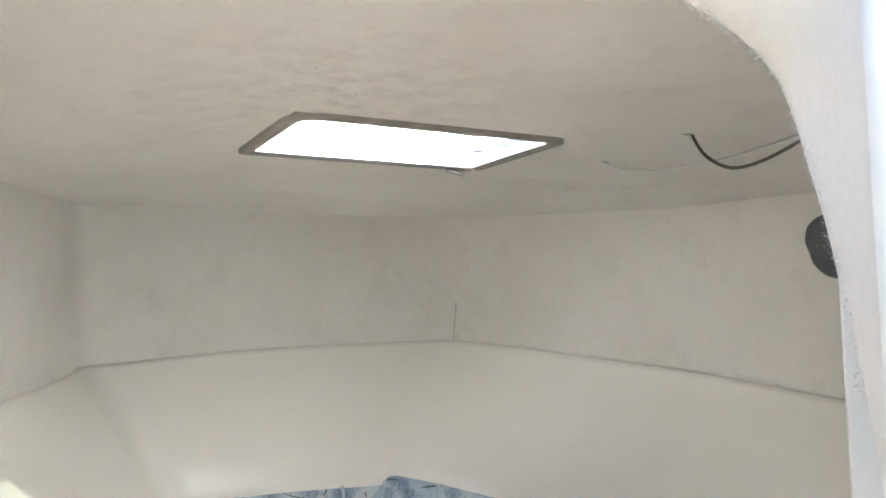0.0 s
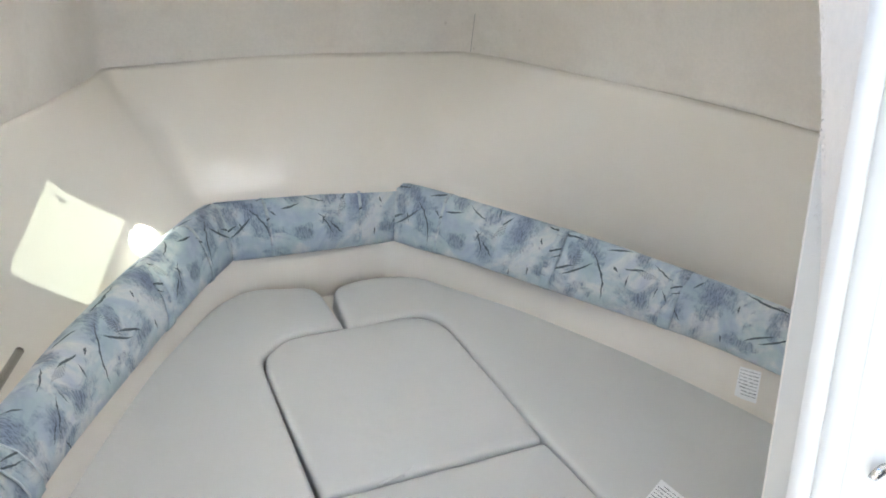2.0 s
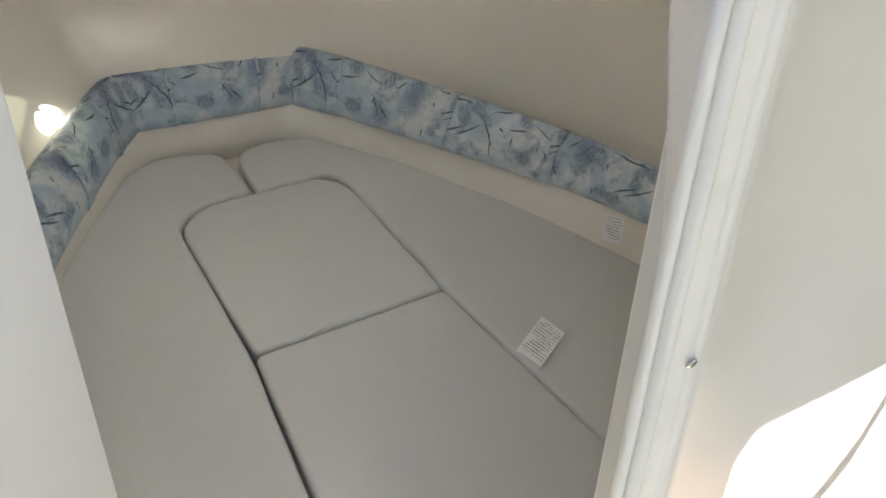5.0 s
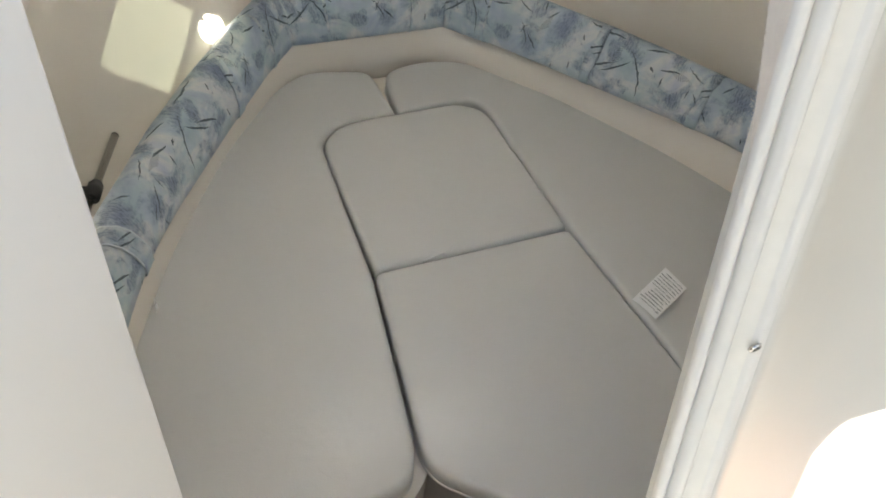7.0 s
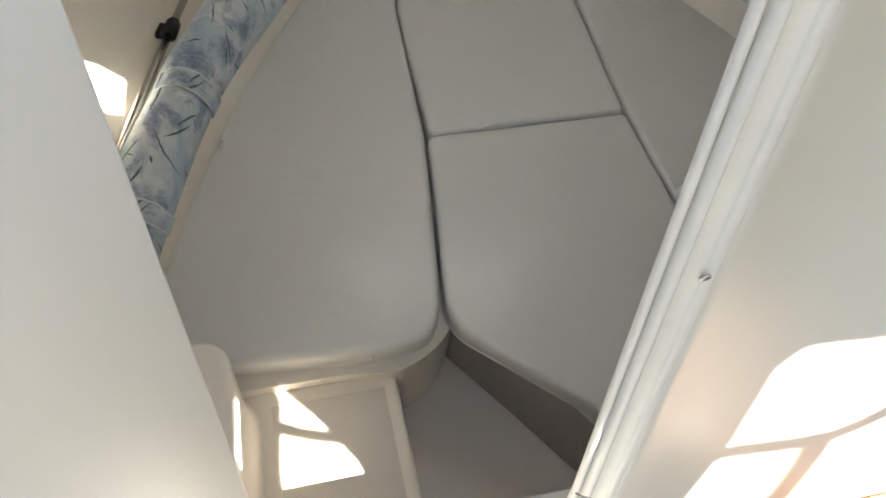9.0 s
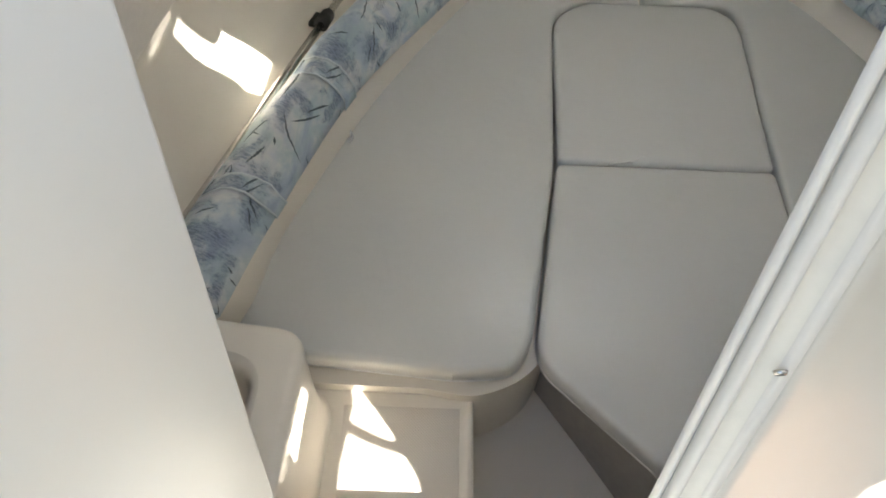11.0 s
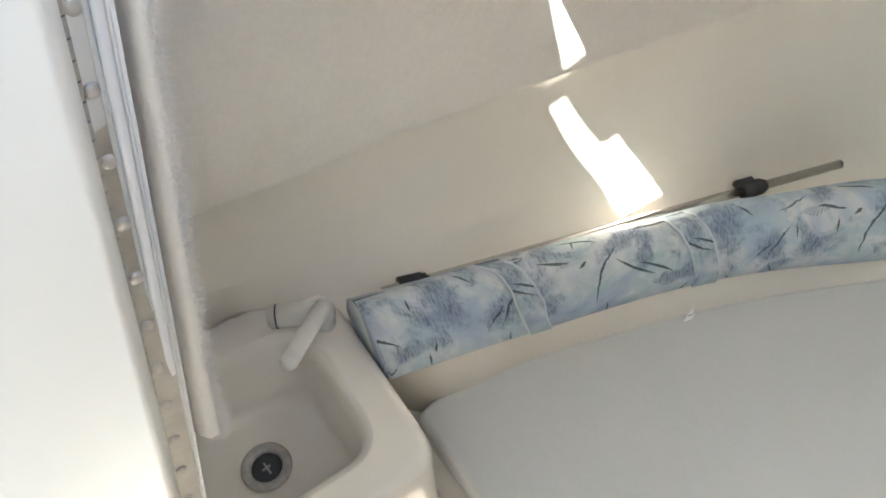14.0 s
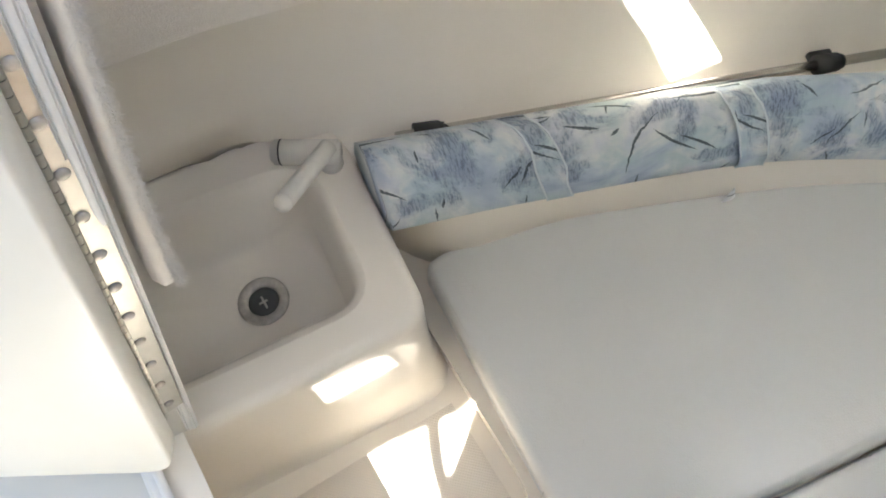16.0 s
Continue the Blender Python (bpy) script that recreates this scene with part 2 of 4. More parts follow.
    for u0, v0, half, turn, w, bend in ((.053, .132, .056, .07, .0030, -1.5), (.104, .095, .010, 1.4, .0022, 0), (.040, .050, .036, -.52, .0026, 2.0), (.121, .013, .011, 1.45, .0020, 0), (.405, .135, .032, -.30, .0026, 2.0), (.354, .100, .027, -.22, .0026, 0),
                                        (.400, .087, .009, .5, .0024, 0), (.428, .062, .062, 1.12, .0022, 4.5), (.490, .056, .045, -.62, .0024, -2.0), (.262, .050, .034, 1.0, .0018, 1.5), (.236, .036, .024, .8, .0018, 0), (.205, .118, .018, -.9, .0020, 0), (.290, .115, .030, .5, .0018, -3.0)):
        a, c = local(u0, v0, turn)
        c = calc(nt, "ADD", c, calc(nt, "MULTIPLY", calc(nt, "MULTIPLY", a, a), bend))
        wide = calc(nt, "MULTIPLY", calc(nt, "SUBTRACT", 1.0, calc(nt, "POWER", calc(nt, "DIVIDE", calc(nt, "ABSOLUTE", a), half), 2.0)), w)
        line = calc(nt, "LESS_THAN", calc(nt, "ABSOLUTE", c), calc(nt, "MULTIPLY", wide, ragged))
        pen = line if pen is None else calc(nt, "MAXIMUM", pen, line)
    pen = calc(nt, "MAXIMUM", pen, strokes(14.0, 0.016, 0.0020, 5.9, 0.25))
    col = mix(nt, calc(nt, "MULTIPLY", strokes(7.0, 0.034, 0.010, 14.3, 0.4, True), 0.6), col, (0.07, 0.09, 0.12))
    col = mix(nt, calc(nt, "MULTIPLY", pen, 0.90), col, (0.045, 0.062, 0.075))
    nt.links.new(col, b.inputs["Base Color"])
    bump(nt, b, noise_of(nt, v, 900, 2), 0.12, 0.001)
    return m


FABRIC = make_fabric()


def plain(name, col, rough, metal=0.0, grain=40.0, vary=0.12):
    m, nt, b = material(name, rough, metal)
    v = coords(nt)
    n = noise_of(nt, v, grain, 4)
    c = mix(nt, n, tuple(x * (1 - vary) for x in col), tuple(min(1, x * (1 + vary)) for x in col))
    nt.links.new(c, b.inputs["Base Color"])
    nt.links.new(calc(nt, "MULTIPLY_ADD", n, 0.15, rough - 0.07), b.inputs["Roughness"])
    return m


WHITE_PLASTIC = plain("white_plastic", (0.82, 0.81, 0.79), 0.35, vary=0.04)
FRAME_WHITE = plain("aged_white_extrusion", (0.73, 0.70, 0.645), 0.58, vary=0.05)
STEEL = plain("stainless_steel", (0.62, 0.60, 0.57), 0.22, 1.0, 90.0)
STEEL_DULL = plain("tarnished_steel", (0.52, 0.49, 0.45), 0.45, 0.7, 120.0, 0.4)
STEEL_HINGE = plain("satin_hinge_steel", (0.55, 0.53, 0.475), 0.34, 0.85, 60.0, 0.18)
BLACK = plain("black_rubber", (0.025, 0.026, 0.027), 0.55, vary=0.3)
CHARCOAL = plain("charcoal_plastic", (0.075, 0.08, 0.078), 0.5, vary=0.2)
TRIM_GREY = plain("weathered_grey_trim", (0.27, 0.245, 0.22), 0.6, grain=60, vary=0.25)
PAPER = plain("white_paper_label", (0.90, 0.90, 0.89), 0.7, vary=0.04)
INK = plain("grey_print", (0.22, 0.22, 0.23), 0.7)
TEAK = plain("varnished_teak", (0.38, 0.185, 0.08), 0.35, grain=25, vary=0.3)
# cloth of the unseen sheets; its translucency adds fill light
CANVAS = plain("canvas_sun_screen", (0.62, 0.60, 0.56), 0.85, grain=200, vary=0.06)
cn = CANVAS.node_tree
glow = node(cn, "ShaderNodeBsdfTranslucent", Color=(0.355, 0.365, 0.37, 1))
both = node(cn, "ShaderNodeMixShader", Fac=0.60)
cn.links.new(cn.nodes["Principled BSDF"].outputs[0], both.inputs[1])
cn.links.new(glow.outputs[0], both.inputs[2])
cn.links.new(both.outputs[0], cn.nodes["Material Output"].inputs["Surface"])
CORD = plain("white_cord", (0.86, 0.84, 0.79), 0.6)
CABLE = plain("brown_cable_sheath", (0.115, 0.10, 0.085), 0.5, vary=0.2)
HOLE_EDGE = plain("worn_hole_edge", (0.42, 0.39, 0.35), 0.9, vary=0.25)
FIBRE = plain("pale_carpet_fibre", (0.74, 0.70, 0.65), 0.9, grain=300, vary=0.15)


def make_pane(name, share, milk=(0.90, 0.91, 0.90, 1)):
    m, nt, b = material(name, 0.12)
    out = nt.nodes["Material Output"]
    tr = node(nt, "ShaderNodeBsdfTransparent", Color=(0.76, 0.94, 0.77, 1))
    tl = node(nt, "ShaderNodeBsdfTranslucent", Color=milk)
    mx = node(nt, "ShaderNodeMixShader", Fac=share)
    nt.links.new(tr.outputs[0], mx.inputs[1])
    nt.links.new(tl.outputs[0], mx.inputs[2])
    nt.links.new(mx.outputs[0], out.inputs["Surface"])
    return m


PANE = make_pane("tinted_hatch_acrylic", 0.964)
PANE_MILK = make_pane("milky_hatch_acrylic", 0.985)


def make_nonskid():
    m, nt, b = material("cream_nonskid", 0.5)
    v = coords(nt, (1, 1, 1))
    rot = node(nt, "ShaderNodeMapping", Rotation=(0, 0, 0.785))
    nt.links.new(v, rot.inputs["Vector"])
    w1, w2 = node(nt, "ShaderNodeTexWave", Scale=75.0), node(nt, "ShaderNodeTexWave", Scale=75.0)
    w2.bands_direction = "Y"
    for w in (w1, w2):
        nt.links.new(rot.outputs["Vector"], w.inputs["Vector"])
    h = calc(nt, "MULTIPLY", w1.outputs["Fac"], w2.outputs["Fac"])
    col = mix(nt, h, (0.765, 0.70, 0.615), (0.80, 0.735, 0.65))
    nt.links.new(mix(nt, calc(nt, "MULTIPLY", noise_of(nt, v, 12, 4), 0.35), col, (0.72, 0.66, 0.58)), b.inputs["Base Color"])
    bump(nt, b, h, 0.3, 0.0015)
    return m


NONSKID = make_nonskid()
# dark tone standing for the shade under the overhanging filler cushion
BUNK_SHADE = plain("grey_brown_bunk_shade", (0.34, 0.315, 0.29), 0.7, vary=0.15)


# ---- mesh tools ----
def ob_from(name, bm, mat, parent=None, label="", smooth=True):
    me = bpy.data.meshes.new(name)
    bmesh.ops.recalc_face_normals(bm, faces=bm.faces)
    bm.to_mesh(me)
    bm.free()
    if smooth:
        for p in me.polygons:
            p.use_smooth = True
    if mat:
        me.materials.append(mat)
    ob = new(name, me)
    if parent:
        ob.parent = parent
    if label:
        ob["label"] = label
    return ob


def part(name, bm, mat, parent, label="", smooth=True):
    return ob_from(name, bm, mat, parent, label, smooth)


def spline(pts, n):
    """Catmull-Rom through 3D points, n steps a span."""
    p = [Vector(q) for q in pts]
    p = [2 * p[0] - p[1]] + p + [2 * p[-1] - p[-2]]
    out = []
    for i in range(1, len(p) - 2):
        for k in range(n):
            t = k / n
            a, b, c, d = p[i - 1], p[i], p[i + 1], p[i + 2]
            out.append(0.5 * (2 * b + (c - a) * t + (2 * a - 5 * b + 4 * c - d) * t * t + (3 * b - a - 3 * c + d) * t ** 3))
    out.append(p[-2])
    return out


def loft(rows, closed=False, uv=False):
    """A sheet over rows of points of equal length. uv: metres along and across."""
    bm = bmesh.new()
    vs = [[bm.verts.new(p) for p in r] for r in rows]
    lay = bm.loops.layers.uv.new("uv") if uv else None
    n = len(rows[0])
    mid = rows[len(rows) // 2]
    us = [0.0]
    for a, b in zip(mid, mid[1:]):
        us.append(us[-1] + (Vector(b) - Vector(a)).length)
    wv = [0.0]
    for a, b in zip(rows, rows[1:]):
        wv.append(wv[-1] + (Vector(b[n // 2]) - Vector(a[n // 2])).length)
    for i in range(len(rows) - 1 + (1 if closed else 0)):
        j = (i + 1) % len(rows)
        for k in range(n - 1):
            f = bm.faces.new((vs[i][k], vs[i][k + 1], vs[j][k + 1], vs[j][k]))
            if uv:
                vj = wv[i + 1] if i + 1 < len(wv) else wv[-1] + 0.05
                for lp, q in zip(f.loops, ((us[k], wv[i]), (us[k + 1], wv[i]), (us[k + 1], vj), (us[k], vj))):
                    lp[lay].uv = q
    return bm


def thicken(ob, t, offset=1.0):
    s = ob.modifiers.new("thickness", "SOLIDIFY")
    s.thickness, s.offset = t, offset
    return ob


def box(bm, x0, x1, y0, y1, z0, z1, bev=0.0, seg=2):
    r = bmesh.ops.create_cube(bm, size=1.0, matrix=Matrix.Translation(((x0 + x1) / 2, (y0 + y1) / 2, (z0 + z1) / 2)) @ Matrix.Diagonal((abs(x1 - x0), abs(y1 - y0), abs(z1 - z0), 1)))
    if bev:
        es = list({e for v in r["verts"] for e in v.link_edges})
        bmesh.ops.bevel(bm, geom=es, offset=bev, segments=seg, profile=0.7, affect="EDGES")
    return r["verts"]


def rod(bm, a, b, r0, r1=None, seg=16, caps=True):
    a, b = Vector(a), Vector(b)
    m = Matrix.Translation((a + b) / 2) @ (b - a).to_track_quat("Z", "Y").to_matrix().to_4x4()
    return bmesh.ops.create_cone(bm, cap_ends=caps, segments=seg, radius1=r0, radius2=r0 if r1 is None else r1, depth=(b - a).length, matrix=m)["verts"]


def tube(pts, r, seg=10):
    """A round tube along a run of points."""
    bm = bmesh.new()
    pts = [Vector(p) for p in pts]
    rings = []
    for i, p in enumerate(pts):
        d = (pts[min(i + 1, len(pts) - 1)] - pts[max(i - 1, 0)]).normalized()
        q = d.to_track_quat("Z", "Y")
        rings.append([bm.verts.new(p + q @ Vector((r * math.cos(a), r * math.sin(a), 0))) for a in [2 * math.pi * k / seg for k in range(seg)]])
    for a, b in zip(rings, rings[1:]):
        for k in range(seg):
            bm.faces.new((a[k], a[(k + 1) % seg], b[(k + 1) % seg], b[k]))
    bm.faces.new(rings[0])
    bm.faces.new(rings[-1][::-1])
    return bm


def round_poly(pts, steps=6):
    """2D corners (x, y, radius) turned into a smooth outline."""
    out = []
    n = len(pts)
    for i, (x, y, r) in enumerate(pts):
        p, a, b = Vector((x, y)), Vector(pts[i - 1][:2]), Vector(pts[(i + 1) % n][:2])
        if r <= 0:
            out.append(p)
            continue
        u, w = (a - p), (b - p)
        c = min(r, u.length * 0.48, w.length * 0.48)
        s, e = p + u.normalized() * c, p + w.normalized() * c
        for k in range(steps + 1):
            t = k / steps
            out.append(s * (1 - t) ** 2 + p * 2 * t * (1 - t) + e * t * t)
    return out


def inset(poly, d):
    n = len(poly)
    area = sum(poly[i - 1].x * poly[i].y - poly[i].x * poly[i - 1].y for i in range(n))
    sg = 1 if area > 0 else -1
    out = []
    for i in range(n):
        a, p, b = poly[i - 1], poly[i], poly[(i + 1) % n]
        u, w = (p - a), (b - p)
        u = u.normalized() if u.length > 1e-9 else w.normalized()
        w = w.normalized() if w.length > 1e-9 else u
        nrm = Vector((-(u.y + w.y), u.x + w.x))
        nrm = nrm.normalized() if nrm.length > 1e-6 else Vector((-u.y, u.x))
        k = max(0.55, nrm.dot(Vector((-u.y, u.x))))
        out.append(p + nrm * sg * d / k)
    return out


def slab(outline, z0, z1, edge=0.02, sag=0.0, steps=5):
    """A padded slab with a rounded upper edge."""
    bm = bmesh.new()
    rows = [(0.0, z0), (0.0, z1 - edge)]
    for k in range(1, steps + 1):
        a = math.pi / 2 * k / steps
        rows.append((edge * (1 - math.cos(a)), z1 - edge + edge * math.sin(a)))
    rings = [[bm.verts.new((p.x, p.y, z)) for p in (inset(outline, d) if d else outline)] for d, z in rows]
    n = len(outline)
    for a, b in zip(rings, rings[1:]):
        for k in range(n):
            bm.faces.new((a[k], a[(k + 1) % n], b[(k + 1) % n], b[k]))
    bm.faces.new(rings[0][::-1])
    top = bm.faces.new(rings[-1])
    bmesh.ops.triangulate(bm, faces=[top])
    return bm


def mirrored(pts):
    return [(-x, *r) for x, *r in pts]



# ---- hull liner, shelf and headliner ----
# half plans from the bow centre aft, (distance from the middle, y forward, z);
# the bow is a flat raked panel between two folds, so the sides differ near it
RISER = [(0, .764, 0), (.10, .764, 0), (.195, .758, 0), (.252, .722, 0), (.322, .650, 0), (.467, .462, 0), (.632, .190, 0), (.720, .005, 0), (.812, -.215, 0), (.862, -.40, 0), (.96, -.475, 0), (1.08, -.53, 0), (1.10, -.90, 0)]
AFT_LOW = [(.712, .440, .620), (.798, .250, .628), (.895, -.045, .68), (.972, -.383, .705), (1.045, -.52, .715), (1.085, -.62, .725), (1.095, -.75, .735), (1.10, -.90, .74)]
AFT_MID = [(.733, .44, .86), (.827, .22, .865), (.929, -.045, .875), (1.003, -.383, .885), (1.06, -.52, .89), (1.082, -.62, .895), (1.09, -.75, .90), (1.095, -.90, .90)]
AFT_SEAM = [(.718, .409, 1.05), (.796, .169, 1.05), (.88, -.12, 1.05), (.936, -.355, 1.05), (.968, -.525, 1.05), (.99, -.62, 1.05), (1.005, -.75, 1.05), (1.01, -.90, 1.05)]
STARBOARD_SEAM_Z = [1.090, 1.108, 1.118, 1.128, 1.133, 1.136, 1.14, 1.14]


def raked(x, z):
    """The bow panel's plane."""
    return .814 + .767 * (z - .72) - .066 * x


LOW = [(0, .806, .66), (.215, .806, .66), (.262, .800, .66), (.345, .735, .655), (.50, .60, .640)] + AFT_LOW
AFT_KNEE = [(x + (u - x) * .3, y + (v - y) * .3, z + .07) for (x, y, z), (u, v, _) in zip(AFT_LOW, AFT_MID)]
KNEE_PORT = [(x, raked(-x, .722), .722) for x in (0, .22, .290)] + [(.338, .788, .718), (.53, .605, .71)] + AFT_KNEE
KNEE_STAR = [(x, raked(x, .722), .722) for x in (0, .20, .265)] + [(.355, .795, .721), (.56, .628, .71)] + AFT_KNEE
MID_PORT = [(x, raked(-x, .86), .86) for x in (0, .285, .358)] + [(.400, .888, .86), (.58, .65, .86)] + AFT_MID
MID_STAR = [(x, raked(x, .86), .86) for x in (0, .285, .366)] + [(.412, .861, .86), (.60, .645, .86)] + AFT_MID
SEAM_PORT = [(x, raked(-x, z), z) for x, z in ((0, 1.009), (.365, .986), (.448, .980))] + [(.478, .968, .986), (.600, .68, 1.02)] + AFT_SEAM
SEAM_STAR = [(x, raked(x, z), z) for x, z in ((0, 1.009), (.40, 1.017), (.488, 1.0185))] + [(.542, .945, 1.026), (.642, .635, 1.064)] + [(x, y, z) for (x, y, _), z in zip(AFT_SEAM, STARBOARD_SEAM_Z)]
CREASE = [(0, .982, 1.378), (.22, .980, 1.378), (.43, .963, 1.373), (.51, .84, 1.392), (.59, .60, 1.425), (.662, .335, 1.461), (.72, .10, 1.505), (.78, -.12, 1.55), (.82, -.355, 1.60), (.845, -.525, 1.635), (.852, -.62, 1.655), (.857, -.75, 1.68), (.86, -.90, 1.70)]


def crisp(pts, n):
    """A run through points that keeps straight stretches straight and rounds the folds."""
    p = [Vector(q) for q in pts]
    way = [(b - a).normalized() for a, b in zip(p, p[1:])]
    tan = [way[0]] + [(a + b) * .5 for a, b in zip(way, way[1:])] + [way[-1]]
    out = []
    for i in range(len(p) - 1):
        l = (p[i + 1] - p[i]).length
        for k in range(n):
            t = k / n
            out.append(p[i] * (2 * t ** 3 - 3 * t * t + 1) + tan[i] * l * (t ** 3 - 2 * t * t + t) + p[i + 1] * (3 * t * t - 2 * t ** 3) + tan[i + 1] * l * (t ** 3 - t * t))
    return out + [p[-1]]


def around(port, star=None):
    """The whole run from the port quarter round the bow to the starboard quarter."""
    return (crisp if star else spline)([(-x, y, z) for x, y, z in reversed(port)] + list((star or port)[1:]), 4)


def between(a, b, t, out=0.0):
    """Between two runs; out pushes the sides, not the bow panel, away from the middle."""
    r = []
    for p, q in zip(a, b):
        v = p.lerp(q, t)
        w = max(0.0, min(1.0, (.62 - v.y) / .35))
        r.append(v + Vector((v.x, v.y, 0)).normalized() * out * w)
    return r


def lifted(plan):
    """The plan as a run round the bow, its starboard side a little lower."""
    return [p + Vector((0, 0, -.038 * max(0.0, min(1.0, (p.x - .28) / .5)) ** 2 * (3 - 2 * max(0.0, min(1.0, (p.x - .28) / .5))))) for p in around(plan)]


riser_low = [(x, y, 0.40) for x, y, _ in RISER]
RISER_Z = [.580, .580, .580, .580, .588, .598, .612, .622, .645, .665, .680, .688, .690]
riser_top = [(x, y, z) for (x, y, _), z in zip(RISER, RISER_Z)]
shelf_in = [(x + (.02 if x > .2 else 0), y + (.012 if x < .3 else 0), z + .008) for (x, y, _), z in zip(RISER, RISER_Z)]
low, knee, mid, top = lifted(LOW), around(KNEE_PORT, KNEE_STAR), around(MID_PORT, MID_STAR), around(SEAM_PORT, SEAM_STAR)
rows = [around(riser_low), between(around(riser_low), around(riser_top), .5), around(riser_top), around(shelf_in), low]
recess = [p + Vector((p.x, p.y, 0)).normalized() * (.007 + .023 * max(0.0, min(1.0, (.62 - p.y) / .35))) for p in top]
up = [knee, between(knee, mid, .06), between(knee, mid, .5, .008), mid, between(mid, recess, .35, .012), between(mid, recess, .7, .010), between(mid, recess, .92, .003), recess]
wall = ob_from("wall_hull", loft(rows + up), GEL)
tagged(wall, "glossy cream fibreglass hull liner with a shelf behind the bolsters", "wall", kind="structure")
thicken(wall, 0.012, -1)

crs = around(CREASE)
# the carpeted panel stands proud of the liner, its lower edge turned under
crows = [[p + Vector((0, 0, .004)) for p in recess], [p.lerp(q, .5) for p, q in zip(recess, top)], [p + Vector((p.x, p.y, 0)).normalized() * .002 + Vector((0, 0, -.001)) for p in top], [p + Vector((p.x, p.y, 0)).normalized() * -.0010 + Vector((0, 0, .002)) for p in top]]
for t, o in ((.03, -.0010), (.10, -.0005), (.3, .004), (.6, .010), (.85, .009), (1.0, 0.0)):
    crows.append([p.lerp(q, t) + Vector((p.x, p.y, 0)).normalized() * o for p, q in zip(top, crs)])
crows.append([p + Vector((p.x, p.y, 0)).normalized() * -.012 + Vector((0, 0, .022)) for p in crs])
cs = ob_from("wall_carpet", loft(crows), CARPET)
tagged(cs, "stained greige carpet lining above the hull liner", "wall carpet", kind="structure")

# joint where two pieces of carpet meet, starboard of the bow
at_joint = 14 * 4 + 2
bm = tube([r[at_joint] + Vector((-.0006, -.0006, 0)) for r in crows[4:7]] + [crows[6][at_joint].lerp(crows[7][at_joint], .12)], .0008, 6)
seam = ob_from("carpet_joint", bm, plain("grey_joint", (0.34, 0.31, 0.28), 0.9))
tagged(seam, "dark butt joint in the carpet lining", "joint", kind="structure")

# ceiling with the hatch opening and the companionway opening
HX0, HX1, HY0, HY1 = -.287, .150, .042, .309
CX0, CX1, CXM, CY1, CY2 = -.735, -.258, -.424, -.4245, -.424


def ceil_z(x, y):
    return 1.518 - 0.2 * (y - 0.30) - 0.05 * max(0, abs(x) - 0.25) ** 1.5


half = spline(CREASE, 4)


def half_x(y):
    for a, b in zip(half, half[1:]):
        if a.y >= y >= b.y and a.y - b.y > 1e-6:
            f = (a.y - y) / (a.y - b.y)
            return a.x + (b.x - a.x) * f, a.z + (b.z - a.z) * f
    return half[-1].x, half[-1].z


def roof_sheet(lift, aft=0.0):
    """Headliner or deck, with both openings left free."""
    bm = bmesh.new()
    ys = sorted(set([round(p.y, 4) for p in half if p.y <= .9625] + [.16, HY0 - aft, HY1, CY1, CY2, -.30, -.2, -.24]), reverse=True)
    grid = []
    for y in ys:
        hx, hz = half_x(y)
        fore = y > -.25
        inner = [-.36, HX0, -.18, -.06, .06, HX1, .30, .42] if fore else [CX0, -.60, -.48, CXM, CX1, -.05, .15, .42]
        xs = [-f * hx for f in (1, .985, .95, .90)] + inner + [f * hx for f in (.75, .90, .95, .985, 1)]
        row = []
        for x in sorted(xs):
            z = ceil_z(x, y)
            e = max(0.0, (min(1.0, abs(x) / hx) - .55) / .45)
            fw = max(0.0, (y - .62) / .345)
            w = max(e * e, fw * fw)
            row.append(bm.verts.new((x, y, z * (1 - w) + min(hz, z) * w + lift)))
        grid.append(row)
    grid.insert(0, [bm.verts.new((v.co.x * .99, .983 - .018 * (abs(v.co.x) / .43) ** 3, 1.3775 + lift)) for v in grid[0]])
    for a, b in zip(grid, grid[1:]):
        for k in range(len(a) - 1):
            c = (a[k].co + a[k + 1].co + b[k].co + b[k + 1].co) / 4
            if HX0 < c.x < HX1 and HY0 - aft < c.y < HY1:
                continue
            if CX0 < c.x < CX1 and c.y < (CY1 if c.x < CXM else CY2):
                continue
            bm.faces.new((a[k], a[k + 1], b[k + 1], b[k]))
    bmesh.ops.delete(bm, geom=[v for v in bm.verts if not v.link_faces], context="VERTS")
    return bm


ceiling = ob_from("ceiling", roof_sheet(0), CARPET_ROOF)
tagged(ceiling, "stained greige carpeted headliner sloping down to the bow", "ceiling", kind="structure")
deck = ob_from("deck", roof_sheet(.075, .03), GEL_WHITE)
tagged(deck, "white fibreglass foredeck over the cabin", "deck", kind="structure")
# edge of the deck and outer hull, closing the boat outside
rim_rows = [[p + Vector((0, 0, .075)) for p in crs]]
for z, g in ((1.30, 1.22), (1.05, 1.20), (.6, 1.12), (.15, 1.02)):
    rim_rows.append([Vector((p.x * (g + .25), p.y * 1.45 if p.y > 0 else p.y, z)) for p in crs])
hull = ob_from("hull_outside", loft(rim_rows), GEL_WHITE)
tagged(hull, "white fibreglass outer hull and gunwale", "hull", kind="structure")
# unseen ground closing the scene, toned dark to limit bounce light
sea = bmesh.new()
bmesh.ops.create_grid(sea, x_segments=1, y_segments=1, size=400)
ground = ob_from("ground", sea, plain("dark_unseen_ground", (0.10, 0.095, 0.085), 0.95, grain=3.0, vary=0.3))
ground.location.z = -.9
